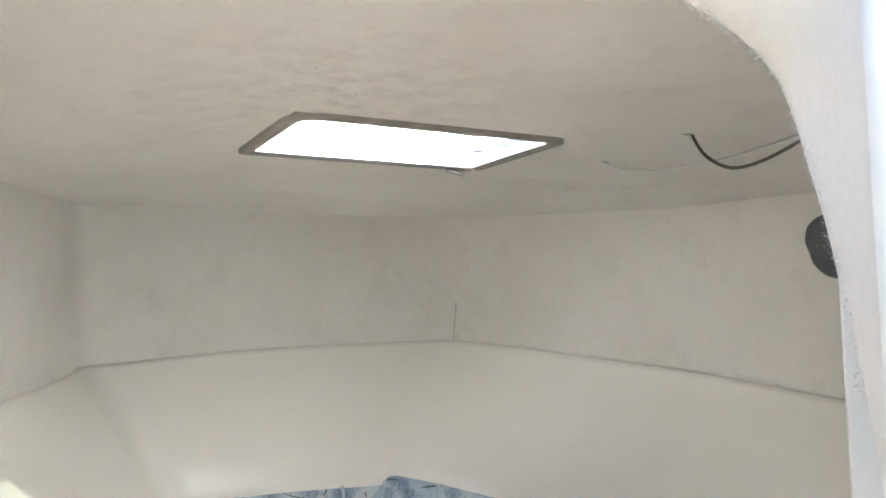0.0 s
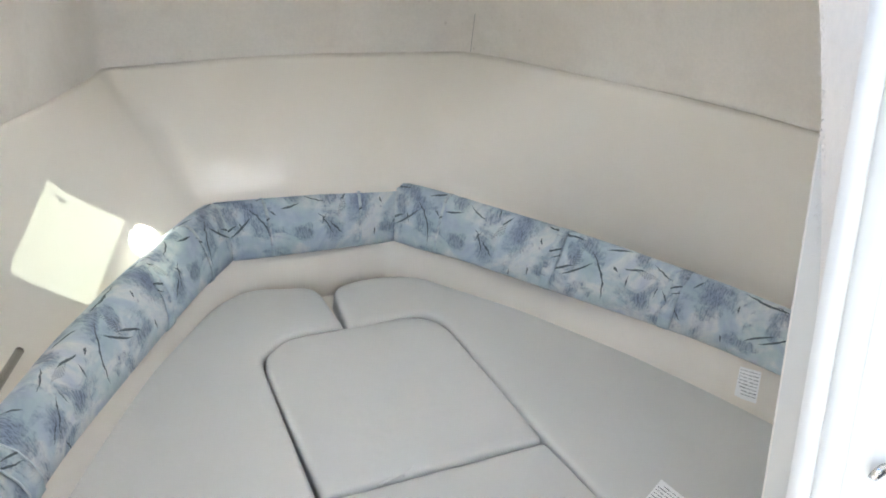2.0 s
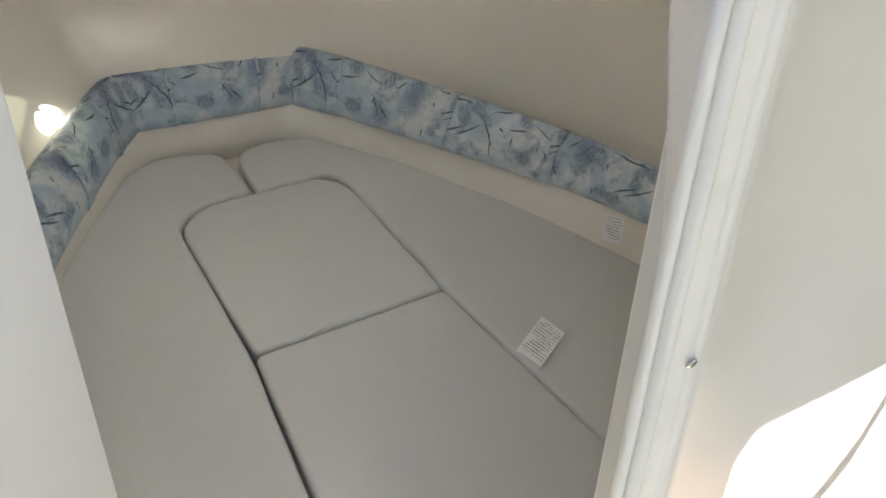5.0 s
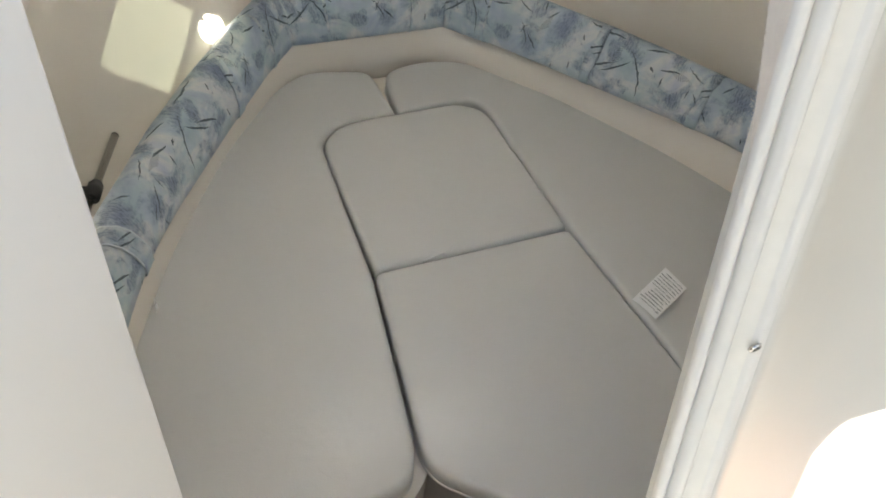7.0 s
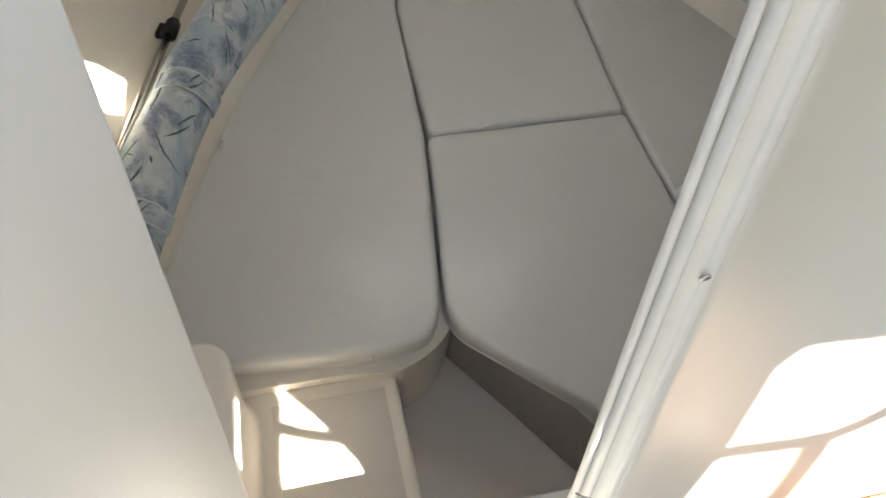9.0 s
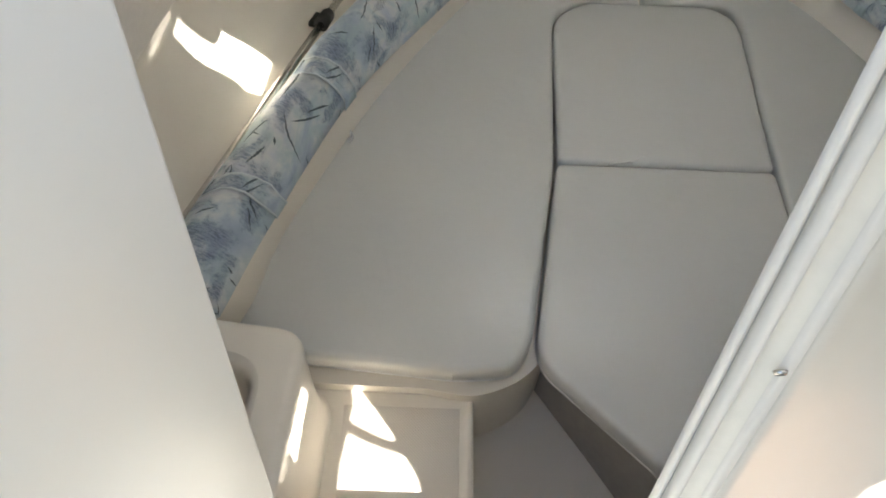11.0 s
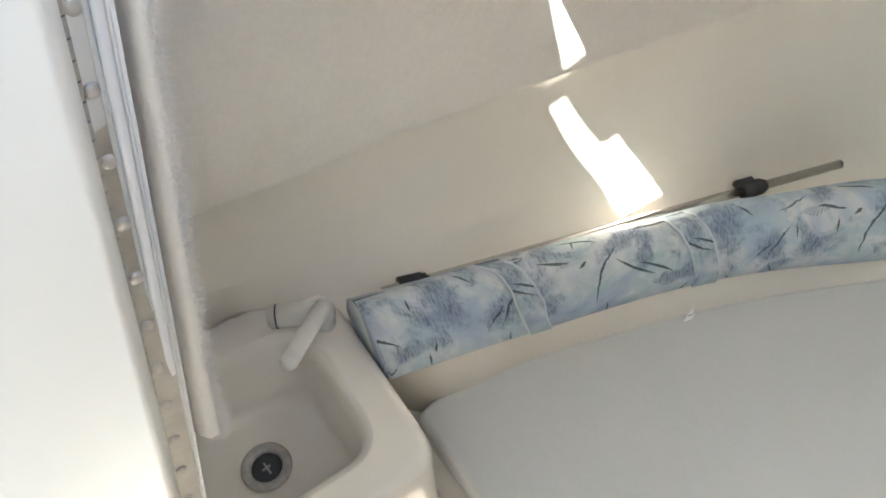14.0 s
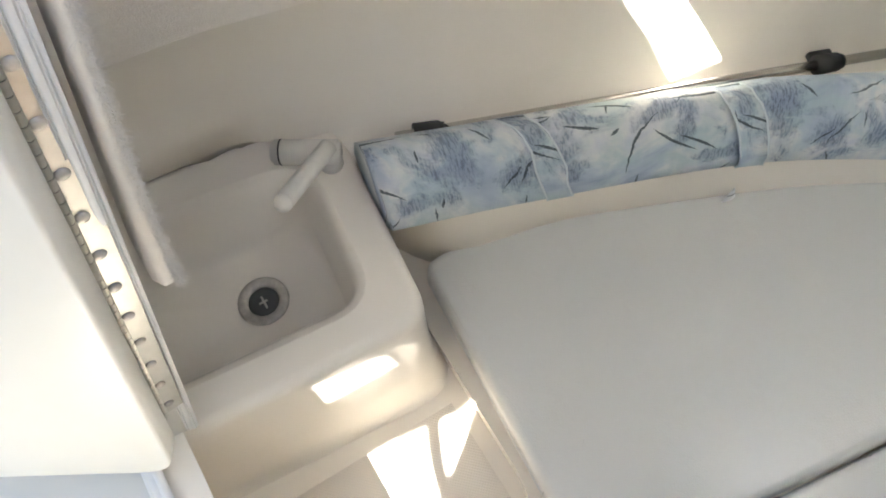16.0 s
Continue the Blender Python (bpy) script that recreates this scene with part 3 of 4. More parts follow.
tagged(ground, "unseen ground under the boat, kept dark to limit bounce light", "ground", kind="structure")

# reveals of the companionway edge in the roof
bm = bmesh.new()
pts = [(CX0, -.66), (CX0, CY1), (CXM, CY1), (CXM, CY2), (CX1, CY2), (CX1, -.66)]
for (x0, y0), (x1, y1) in zip(pts, pts[1:]):
    a = [bm.verts.new((x, y, ceil_z(x, y) + dz)) for x, y, dz in ((x0, y0, -.004), (x1, y1, -.004), (x1, y1, .079), (x0, y0, .079))]
    bm.faces.new(a)
edge = ob_from("companionway_edge", bm, CARPET, smooth=False)
tagged(edge, "carpeted edge of the companionway opening in the roof", "trim", kind="structure")

# ---- bunk, step, footwell ----
port_half = [(-p.x, p.y) for p in spline(RISER, 4)]
bunk = [(x, y) for x, y in port_half if y > -.53] + [(-.875, -.503)]
bunk += [(p.x, p.y) for p in spline([(-.50, -.508, 0), (-.440, -.518, 0), (-.398, -.517, 0), (-.341, -.495, 0), (-.306, -.470, 0), (-.280, -.440, 0), (-.264, -.410, 0)], 4)]
FRONT = [(-.258, -.402), (-.155, -.548), (-.06, -.690), (.04, -.83), (.05, -.93)]
bunk += FRONT
bunk += [(-x, y) for x, y in reversed(port_half) if x < -.001]
bmb = bmesh.new()
lo = [bmb.verts.new((x, y, .17)) for x, y in bunk]
hi = [bmb.verts.new((x, y, .44)) for x, y in bunk]
for k in range(len(bunk)):
    j = (k + 1) % len(bunk)
    bmb.faces.new((lo[k], lo[j], hi[j], hi[k]))
for tri in geometry.tessellate_polygon([[Vector((x, y, 0)) for x, y in bunk]]):
    bmb.faces.new([hi[k] for k in tri])
base = ob_from("bunk_base", bmb, GEL, smooth=False)
tagged(base, "cream fibreglass V-berth base with a rounded inner corner", "bunk base", kind="structure")

bm = bmesh.new()
box(bm, -1.0, -.408, -.99, -.496, .19, .41, .014, 3)
step = ob_from("floor_step", bm, GEL)
tagged(step, "cream moulded floor step with a non-skid panel", "floor step", kind="structure")
bm = bmesh.new()
box(bm, -.655, -.435, -.85, -.535, .4102, .4112, .0006, 1)
part("nonskid_panel", bm, NONSKID, step, "cream non-skid panel")
bm = bmesh.new()
box(bm, -1.1, 1.1, -1.0, .95, .10, .20)
floor = ob_from("floor", bm, GEL, smooth=False)
tagged(floor, "cream fibreglass footwell floor", "floor", kind="structure")
# sheet just off the bunk base that paints the overhang's shade
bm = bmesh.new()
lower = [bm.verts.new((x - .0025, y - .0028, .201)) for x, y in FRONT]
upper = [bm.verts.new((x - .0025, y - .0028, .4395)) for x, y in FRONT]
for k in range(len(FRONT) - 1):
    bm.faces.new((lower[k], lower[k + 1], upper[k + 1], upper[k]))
front = ob_from("bunk_front", bm, BUNK_SHADE, smooth=False)
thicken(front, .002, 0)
tagged(front, "bunk front under the aft filler cushion, coloured grey-brown for its shade", "panel", kind="structure")

# ---- cushions ----
OUTER = [(.269, .700), (.463, .466), (.631, .192), (.719, .007), (.811, -.214), (.861, -.396)]
port = [(-.002, .518, 0), (-.006, .715, .045), (-.175, .752, .07)] + [(-x, y, .05) for x, y in OUTER] + [(-.860, -.462, .025), (-.706, -.475, .01), (-.44, -.497, .03), (-.335, -.485, .09), (-.302, -.42, .05), (-.242, 0, .02), (-.224, .448, .03), (-.160, .512, .05)]
star = [(.012, .522, 0), (.026, .700, .05), (.150, .728, .07)] + [(x, y, .05) for x, y in OUTER] + [(.865, -.60, .03), (.87, -.82, .03), (.32, -.82, .03), (.291, -.554, .03), (.2465, 0, .02), (.2455, .46, .03), (.226, .522, .045)]


def cushion(name, pts, z0, z1, edge, label, group="berth cushions"):
    root = tagged(new(name), label, "cushion", group)
    out = round_poly(pts)
    part("cushion_top", slab(out, z0 + .012, z1, edge), VINYL, root)
    part("boxing", slab(inset(out, .004), z0, z0 + .016, .004, steps=2), VINYL, root)
    loop = [Vector((p.x, p.y, z0 + .0125)) for p in inset(out, .001)]
    part("piping", tube(loop + [loop[0]], .0032, 6), VINYL, root)
    return root


cp = cushion("berth_cushion", port, .4405, .50, .016, "pale grey vinyl side cushion of the V-berth with a piped edge")
cushion("berth_cushion", star, .4405, .50, .016, "pale grey vinyl side cushion of the V-berth with a white label")
fore = [(-.216, .45, .03), (-.226, .40, .02), (-.234, .0015, .016), (.2405, .0015, .016), (.238, .42, .02), (.228, .47, .03), (.172, .512, .04), (-.15, .505, .05)]
cf = cushion("filler_cushion", fore, .4405, .503, .013, "pale grey vinyl forward filler cushion with rounded front corners")
aft = [(-.236, -.0015, .016), (-.294, -.43, .03), (-.278, -.480, .05), (-.055, -.690, .05), (.05, -.79, .05), (.31, -.80, .03), (.288, -.554, .03), (.2405, -.0015, .016)]
cushion("filler_cushion", aft, .4405, .501, .013, "pale grey vinyl aft filler cushion with a diagonal end")

# thin white tube standing for the highlight down the riser's starboard bow corner
bead = ob_from("riser_glint", tube([(.2475, .7225, .574), (.2485, .7215, .53), (.2490, .7205, .47)], .0016, 8), plain("white_glint", (0.86, 0.85, 0.82), 0.25, vary=0.03))
tagged(bead, "thin white tube painting the highlight in the corner of the riser", "sealant", kind="structure")

# sewn edge of the port cushion's boxing
SEAM_THREAD = plain("grey_seam", (0.50, 0.49, 0.465), 0.8)
part("seam", tube([(-.80, -.4585, .4972), (-.70, -.466, .4974), (-.60, -.474, .4974), (-.52, -.4805, .4968)], .0009, 6), SEAM_THREAD, cp)
part("seam", tube([(-.452, -.4972, .456), (-.452, -.4965, .474), (-.4525, -.4925, .489)], .0009, 6), SEAM_THREAD, cp)
# creases pulled into the port cushion near its end
for a, b in (((-.455, -.455, .4984), (-.478, -.405, .4987)), ((-.40, -.30, .4985), (-.37, -.285, .4987))):
    part("crease", tube([Vector(a).lerp(Vector(b), k / 4) + Vector((.004 * math.sin(k), 0, 0)) for k in range(5)], .0016, 5), VINYL, cp)

for a, b in (((-.125, .001, .4955), (-.052, .014, .5000)), ((-.075, .006, .4985), (-.045, .022, .5004))):
    part("crease", tube([Vector(a).lerp(Vector(b), k / 5) + Vector((0, 0, .0012 * math.sin(k * .63))) for k in range(6)], .0032, 8), VINYL, cf)

# ---- bolsters ----
BB = [(.214, .738, .592), (.27, .668, .595), (.335, .578, .603), (.515, .312, .611), (.672, .045, .627), (.788, -.285, .656), (.836, -.507, .711)]
BT = [(.2445, .8025, .722), (.315, .722, .724), (.392, .615, .727), (.568, .352, .733), (.722, .075, .738), (.862, -.27, .757), (.925, -.495, .803)]
PROFILE = [(.0, -.045), (-.03, -.018), (0, 0), (.2, .010), (.45, .016), (.7, .015), (.88, .009), (.97, .0), (1.0, -.012), (1.0, -.035), (.85, -.06), (.2, -.07)]


def bolster_rows(b, t, swell=0.0, profile=PROFILE, n=10):
    rows = []
    bb, tt = spline(b, n), spline(t, n)
    for f, o in profile:
        row = []
        for i, (p, q) in enumerate(zip(bb, tt)):
            d = (bb[min(i + 1, len(bb) - 1)] - bb[max(i - 1, 0)]).normalized()
            nrm = d.cross(q - p).normalized()
            if (Vector((0, -.1, .75)) - p).dot(nrm) < 0:
                nrm = -nrm
            puff = 1 + .25 * noise.noise(Vector((p.x * 9, p.y * 9, f * 2)))
            row.append(p + (q - p) * f + nrm * (o * puff + swell))
        rows.append(row)
    return rows


def bolster(b, t, bands, label):
    """Padded strip between a lower front edge and an upper back edge, with sewn bands."""
    root = tagged(new("bolster"), label, "bolster", "bolsters round the berth")
    rows = bolster_rows(b, t)
    bm = loft(rows + [rows[0]], uv=True)
    bmesh.ops.remove_doubles(bm, verts=bm.verts, dist=1e-5)
    bmesh.ops.holes_fill(bm, edges=[e for e in bm.edges if e.is_boundary])
    part("padded_face", bm, FABRIC, root)
    face = [r for r in bolster_rows(b, t, .005, PROFILE[1:10], 40)]
    n = len(face[0]) - 1
    for c, w, skew in bands:
        sub = []
        for j, r in enumerate(face):
            i0 = (c + skew * (j / len(face) - .5)) * n
            sub.append([r[min(n, max(0, int(round(i0 + w * n * k / 4))))] for k in range(-2, 3)])
        band = part("sewn_band", loft(sub, uv=True), FABRIC, root)
        thicken(band, .0015, 0)
        for k in (0, 4) if w > .02 else ():
            part("piping", tube([s[k] for s in sub], .0019, 6), FABRIC_EDGE, band)
    return root


FABRIC_EDGE = plain("pale_blue_piping", (0.60, 0.66, 0.68), 0.6)
bolster([(-.214, .738, .592), (-.10, .739, .592), (.10, .739, .592), (.214, .738, .592)], [(-.2445, .8025, .722), (-.11, .804, .722), (.11, .804, .722), (.2445, .8025, .722)],
        [(.30, .019, .0), (.70, .019, .0)], "blue watercolour print padded bolster across the bow")
bolster(mirrored(BB), mirrored(BT), [(.22, .014, .02), (.40, .014, -.02), (.687, .021, .03), (.830, .021, .03)], "blue watercolour print padded bolster beside the stowed pole")
BT_STAR = [(x, y, z + .014) for x, y, z in BT]
bolster(BB, BT_STAR, [(.235, .014, .0), (.46, .014, .01), (.62, .014, .01), (.80, .015, .02)], "blue watercolour print padded bolster above the labelled cushion")

# ---- bulkhead and companionway frame ----
def bulk_y(z):
    return -.773 + .2 * (z - 1.222)


def wall_piece(name, pts, mat, y0, y1, label):
    """Upright piece on the leaning bulkhead from (x, z) corners."""
    bm = bmesh.new()
    a = [bm.verts.new((x, bulk_y(z) + y0, z)) for x, z in pts]
    b = [bm.verts.new((x, bulk_y(z) + y1, z)) for x, z in pts]
    n = len(pts)
    f1, f2 = bm.faces.new(a), bm.faces.new(b[::-1])
    for k in range(n):
        bm.faces.new((a[k], b[k], b[(k + 1) % n], a[(k + 1) % n]))
    bmesh.ops.triangulate(bm, faces=[f1, f2])
    return tagged(ob_from(name, bm, mat, smooth=False), label, "wall", kind="structure")


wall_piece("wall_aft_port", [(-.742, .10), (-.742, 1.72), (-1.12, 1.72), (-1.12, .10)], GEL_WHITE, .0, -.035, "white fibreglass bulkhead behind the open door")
wall_piece("wall_aft_sill", [(-.742, .10), (-.742, .745), (-.215, .745), (-.215, .10)], GEL, .0, -.05, "cream fibreglass sill under the companionway")

# outside face to starboard: flat flange, soft shoulder, dished panel
prof = [(-.218, .012), (-.2175, -.066), (-.2135, -.068), (-.203, -.066), (-.192, -.060), (-.165, -.049), (-.12, -.040), (-.07, -.038), (-.03, -.042), (.02, -.058), (.07, -.078), (.14, -.093), (.3, -.099), (.6, -.14), (1.15, -.15)]
bm = loft([[Vector((x, bulk_y(z) + y, z)) for x, y in prof] for z in (.10, .4, .7, .76, .9, 1.1, 1.3, 1.5, 1.72)])
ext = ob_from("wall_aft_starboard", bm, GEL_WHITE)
tagged(ext, "white moulded cockpit side of the bulkhead, partly in sun", "wall", kind="structure")
wall_piece("wall_aft_inside", [(-.21, .20), (-.21, 1.70), (.95, 1.70), (1.05, 1.0), (1.0, .20)], CARPET, .02, .0, "greige carpet on the cabin side of the bulkhead")

# frame swept round the opening: (outward, aft)
FRAME_PATH = [(-.2665, 1.74), (-.2665, 1.5), (-.2665, 1.2), (-.2665, .95), (-.2665, .85)] + [(-.2665 - .07 + .07 * math.cos(a), .83 - .07 * math.sin(a)) for a in [radians(k) for k in (15, 30, 45, 60, 75, 90)]] + [(-.45, .757), (-.58, .756), (-.722, .755)]
FRAME = {"inner_bead": [(.0015, .040), (-.001, .046), (.002, .052), (.006, .052), (.0075, .047)],
         "rubber_groove": [(.0075, .046), (.0095, .043), (.0115, .046)],
         "outer_bead": [(.0115, .046), (.0125, .056), (.016, .0605), (.020, .0605), (.0225, .056), (.023, .051)],
         "channel": [(.023, .053), (.030, .0555), (.036, .059), (.0385, .063)],
         "flange": [(.0385, .062), (.040, .0665), (.043, .0685), (.049, .068)]}
frame_root = tagged(new("companionway_frame"), "white extruded frame round the companionway with worn corner joint", "door frame", kind="structure")
GROOVE = plain("grey_gasket", (0.42, 0.41, 0.40), 0.6)
CHANNEL = plain("aged_cream_channel", (0.76, 0.725, 0.65), 0.55, vary=0.08)
for nm, pf in FRAME.items():
    rows = []
    for i, (x, z) in enumerate(FRAME_PATH):
        a, b = FRAME_PATH[max(i - 1, 0)], FRAME_PATH[min(i + 1, len(FRAME_PATH) - 1)]
        tx, tz = b[0] - a[0], b[1] - a[1]
        l = math.hypot(tx, tz)
        ox, oz = -tz / l, tx / l
        rows.append([Vector((x + ox * s, bulk_y(z + oz * s) - d, z + oz * s)) for s, d in pf])
    part(nm, loft(rows), {"rubber_groove": GROOVE, "channel": CHANNEL}.get(nm, FRAME_WHITE), frame_root)


def screw(p, n, parent, r=.0062):
    p, n = Vector(p), Vector(n).normalized()
    bm = bmesh.new()
    rod(bm, p - n * .002, p + n * .0012, r, r * .8, 14)
    s = part("screw", bm, STEEL, parent)
    q = n.to_track_quat("Z", "Y")
    bm = bmesh.new()
    for w, h in ((.9, .22), (.22, .9)):
        v = box(bm, -r * w * .6, r * w * .6, -r * h * .6, r * h * .6, .0011, .0016)
        for k in v:
            k.co = p + q @ k.co
    part("screw_slot", bm, BLACK, s)


for x, z in ((-.2275, 1.295), (-.215, .805)):
    screw((x, bulk_y(z) - .0686, z), (0, -1, -.2), frame_root)
box_root = tagged(new("switch_box"), "white plastic switch box with a dark rocker on the bulkhead", "switch box")
bm = bmesh.new()
box(bm, -.098, -.02, -.012, .004, 1.612, 1.70, .010, 4)
for v in bm.verts:
    v.co.y += bulk_y(v.co.z) - .050
part("housing", bm, WHITE_PLASTIC, box_root)
bm = bmesh.new()
box(bm, -.083, -.035, -.018, -.010, 1.622, 1.69, .006, 3)
for v in bm.verts:
    v.co.y += bulk_y(v.co.z) - .050
part("rocker", bm, CHARCOAL, box_root)
# torn end of the rubber at the lower corner
bm = tube([(-.268, bulk_y(.862) - .055, .862), (-.262, bulk_y(.868) - .064, .868), (-.252, bulk_y(.862) - .066, .863), (-.249, bulk_y(.85) - .060, .85)], .0016, 6)
part("torn_gasket", bm, TRIM_GREY, frame_root)

# carpeted reveal on the starboard side with its furry edge
FUR = [(-.210, .80, 0), (-.210, 1.0, 0), (-.210, 1.2, 0), (-.211, 1.3, 0), (-.214, 1.36, 0), (-.219, 1.41, .002), (-.222, 1.45, .006), (-.222, 1.49, .014), (-.214, 1.525, .03), (-.202, 1.555, .048), (-.208, 1.582, .058), (-.234, 1.602, .064), (-.266, 1.616, .07), (-.31, 1.630, .09), (-.37, 1.645, .12)]
TRIM_Z = [.80, 1.0, 1.2, 1.3, 1.36, 1.41, 1.45, 1.49, 1.525, 1.56, 1.60, 1.64, 1.68, 1.72, 1.76]
rows = []
fur_edge = []
for k, ((x, z, dd), zt) in enumerate(zip(FUR, TRIM_Z)):
    a = Vector((-.2650, bulk_y(zt) - .043, zt))
    c = Vector((x, bulk_y(z) + dd, z))
    m = a.lerp(c, .5) + Vector((.004, -.002, 0))
    rows.append([a, m, a.lerp(c, .8) + Vector((.002, 0, 0)), c, c + Vector((.004, .007, .003)), c + Vector((.018, .016, .010)), c + Vector((.05, .022, .03))])
    fur_edge.append(c)
rows = [[r[k] for r in rows] for k in range(7)]
rows = [spline(r, 3) for r in rows]
reveal = ob_from("carpet_reveal", loft(rows), CARPET)
tagged(reveal, "pale carpet wrapped round the companionway edge", "carpet trim", kind="structure")


def fur(path, count, length, name, parent, pull):
    """Loose carpet fibres along a cut edge."""
    rng = random.Random(7)
    pts = spline(path, 6)
    bm = bmesh.new()
    for _ in range(count):
        i = rng.randrange(len(pts) - 1)
        p = pts[i].lerp(pts[i + 1], rng.random()) + Vector([rng.uniform(-.003, .003) for _ in range(3)])
        d = (Vector(pull) + Vector([rng.uniform(-.8, .8) for _ in range(3)])).normalized() * length * rng.uniform(.4, 1.3)
        s = Vector([rng.uniform(-1, 1) for _ in range(3)]).normalized() * .0002
        mid = p + d * .6 + Vector([rng.uniform(-.002, .002) for _ in range(3)])
        vs = [bm.verts.new(q) for q in (p - s, p + s, mid + s * .7, mid - s * .7, p + d)]
        bm.faces.new((vs[0], vs[1], vs[2], vs[3]))
        bm.faces.new((vs[3], vs[2], vs[4]))
    ob = part(name, bm, FIBRE, parent)
    ob["kind"] = "stuff"


fur(fur_edge, 2600, .0015, "carpet_fibres", reveal, (-.5, .3, 0))

# port jamb: carpet band, white strip, hinge leaf, knuckles, rivets
def jamb(name, y0, y1, x0, x1, z0, z1, mat, label=""):
    bm = bmesh.new()
    box(bm, x0, x1, y0, y1, z0, z1, min(.003, abs(x1 - x0) * .4), 2)
    for v in bm.verts:
        v.co.y += .2 * (v.co.z - 1.222)
        v.co.x += -.012 * (v.co.z - 1.222) / .25 * .25
    return name, bm, mat, label


jroot = tagged(new("door_jamb"), "white companionway jamb with carpet edge on the hinge side", "door jamb", kind="structure")
for nm, bm, mt, lb in (jamb("jamb_board", -.775 - .055, -.7545, -.765, -.7265, .74, 1.70, GEL_WHITE),
                       jamb("white_strip", -.7655, -.7525, -.7400, -.7205, .75, 1.70, WHITE_PLASTIC),
                       jamb("white_bead", -.7685, -.7645, -.7350, -.7225, .75, 1.70, WHITE_PLASTIC),
                       jamb("white_bead", -.7590, -.7565, -.7350, -.7192, .75, 1.70, WHITE_PLASTIC)):
    part(nm, bm, mt, jroot, lb)
rows = []
for z, wide in ((1.058, .010), (1.10, .008), (1.2, .003), (1.3, 0), (1.45, 0), (1.6, 0), (1.70, 0)):
    y = bulk_y(z)
    rows.append([Vector((x, y + d, z)) for x, d in ((-.800, .0300), (-.765, .0305), (-.745, .0315), (-.733, .0355 + wide * .4), (-.732, .0405 + wide * .8), (-.740, .046 + wide), (-.80, .048 + wide))])
cb = part("carpet_band", loft(rows), CARPET, jroot, "cut pale carpet edge")
fur([(-.733, bulk_y(z) + d, z) for z, d in ((1.055, .052), (1.1, .049), (1.2, .044), (1.35, .042), (1.5, .042), (1.65, .042))], 5200, .0095, "carpet_fibres", cb, (.35, .5, -.1))
bm = tube([(-.735, bulk_y(z) + .012, z) for z in (.78, .9, 1.05)], .006, 8)
part("sealant", bm, TRIM_GREY, jroot)

hinge = tagged(new("piano_hinge"), "stainless piano hinge riveted to the jamb", "hinge")
H0, HS = Vector((-.722, -.773, 1.222)), Vector((.0018, -.0100, -.0496))
bm = bmesh.new()
a, b = H0 - HS * 8.6, H0 + HS * 7.4
w = Vector((0, .0145, .0029))
vs = [bm.verts.new(p) for p in (a + w, b + w, b - w * .40, a - w * .40)]
bm.faces.new(vs)
leaf = part("leaf", bm, STEEL_HINGE, hinge, smooth=False)
thicken(leaf, .0018, 0)
for k in range(-8, 8):
    p = H0 + HS * k
    bm = bmesh.new()
    bmesh.ops.create_uvsphere(bm, u_segments=14, v_segments=8, radius=.0058, matrix=Matrix.Translation(p + Vector((.0012, 0, 0))) @ Matrix.Diagonal((.55, 1, 1, 1)))
    part("rivet", bm, STEEL_DULL, hinge)
axis0, axis1 = a + Vector((.0036, -.0088, 0)), b + Vector((.0036, -.0088, 0))
bm = bmesh.new()
rod(bm, axis0, axis1, .0030, seg=10)
part("pin", bm, CHARCOAL, hinge)
nk = 62
for k in range(nk):
    p, q = axis0.lerp(axis1, (k + .05) / nk), axis0.lerp(axis1, (k + .95) / nk)
    bm = bmesh.new()
    rod(bm, p, q, .0036, seg=14)
    part("knuckle", bm, STEEL_HINGE, hinge, smooth=False)

# ---- door ----
door = tagged(new("door_1"), "open white companionway door on a piano hinge", "door", kind="structure")
u = Vector((-math.cos(radians(60)), -math.sin(radians(60)), 0))
sn = Vector((-u.y, u.x, 0)) if -u.y < 0 else Vector((u.y, -u.x, 0))
lean = Vector((-.0405, .2, 1))
org = Vector((-.684, -.8025, 1.222))


def door_pt(s, z, d):
    return org + lean * (z - 1.222) + u * s + sn * d


outline = round_poly([(-.006, .79, .045), (.40, .79, .03), (.40, 1.76, .03), (-.006, 1.76, .012)], 6)
bm = bmesh.new()
rings = []
for d, ins in ((.030, .004), (.028, 0), (.004, 0), (.001, .0012), (0, .004)):
    rings.append([bm.verts.new(door_pt(p.x, p.y, d)) for p in inset(outline, ins)])
n = len(outline)
for r0, r1 in zip(rings, rings[1:]):
    for k in range(n):
        bm.faces.new((r0[k], r0[(k + 1) % n], r1[(k + 1) % n], r1[k]))
bm.faces.new(rings[0])
bm.faces.new(rings[-1][::-1])
part("door_panel", bm, DOOR_WHITE, door)
bm = bmesh.new()
vs = [bm.verts.new(p) for p in (axis0 + Vector((.003, -.003, 0)), axis1 + Vector((.003, -.003, 0)), axis1 + Vector((.025, -.0175, 0)), axis0 + Vector((.025, -.0175, 0)))]
bm.faces.new(vs)
lf = part("hinge_leaf", bm, STEEL_HINGE, door, smooth=False)
thicken(lf, .0015, 0)

# ---- sink unit ----
sink = tagged(new("sink_unit"), "cream moulded galley sink unit with a deep basin", "sink unit")
so = [(-.693, -.527, .05), (-1.07, -.487, .02), (-1.13, -.97, .02), (-.727, -.97, .02)]
sb = [(-.765, -.588, .05), (-.995, -.562, .07), (-1.050, -.915, .03), (-.795, -.915, .03)]
flo = [(-.825, -.628, .05), (-.958, -.612, .06), (-.99, -.895, .03), (-.848, -.895, .03)]
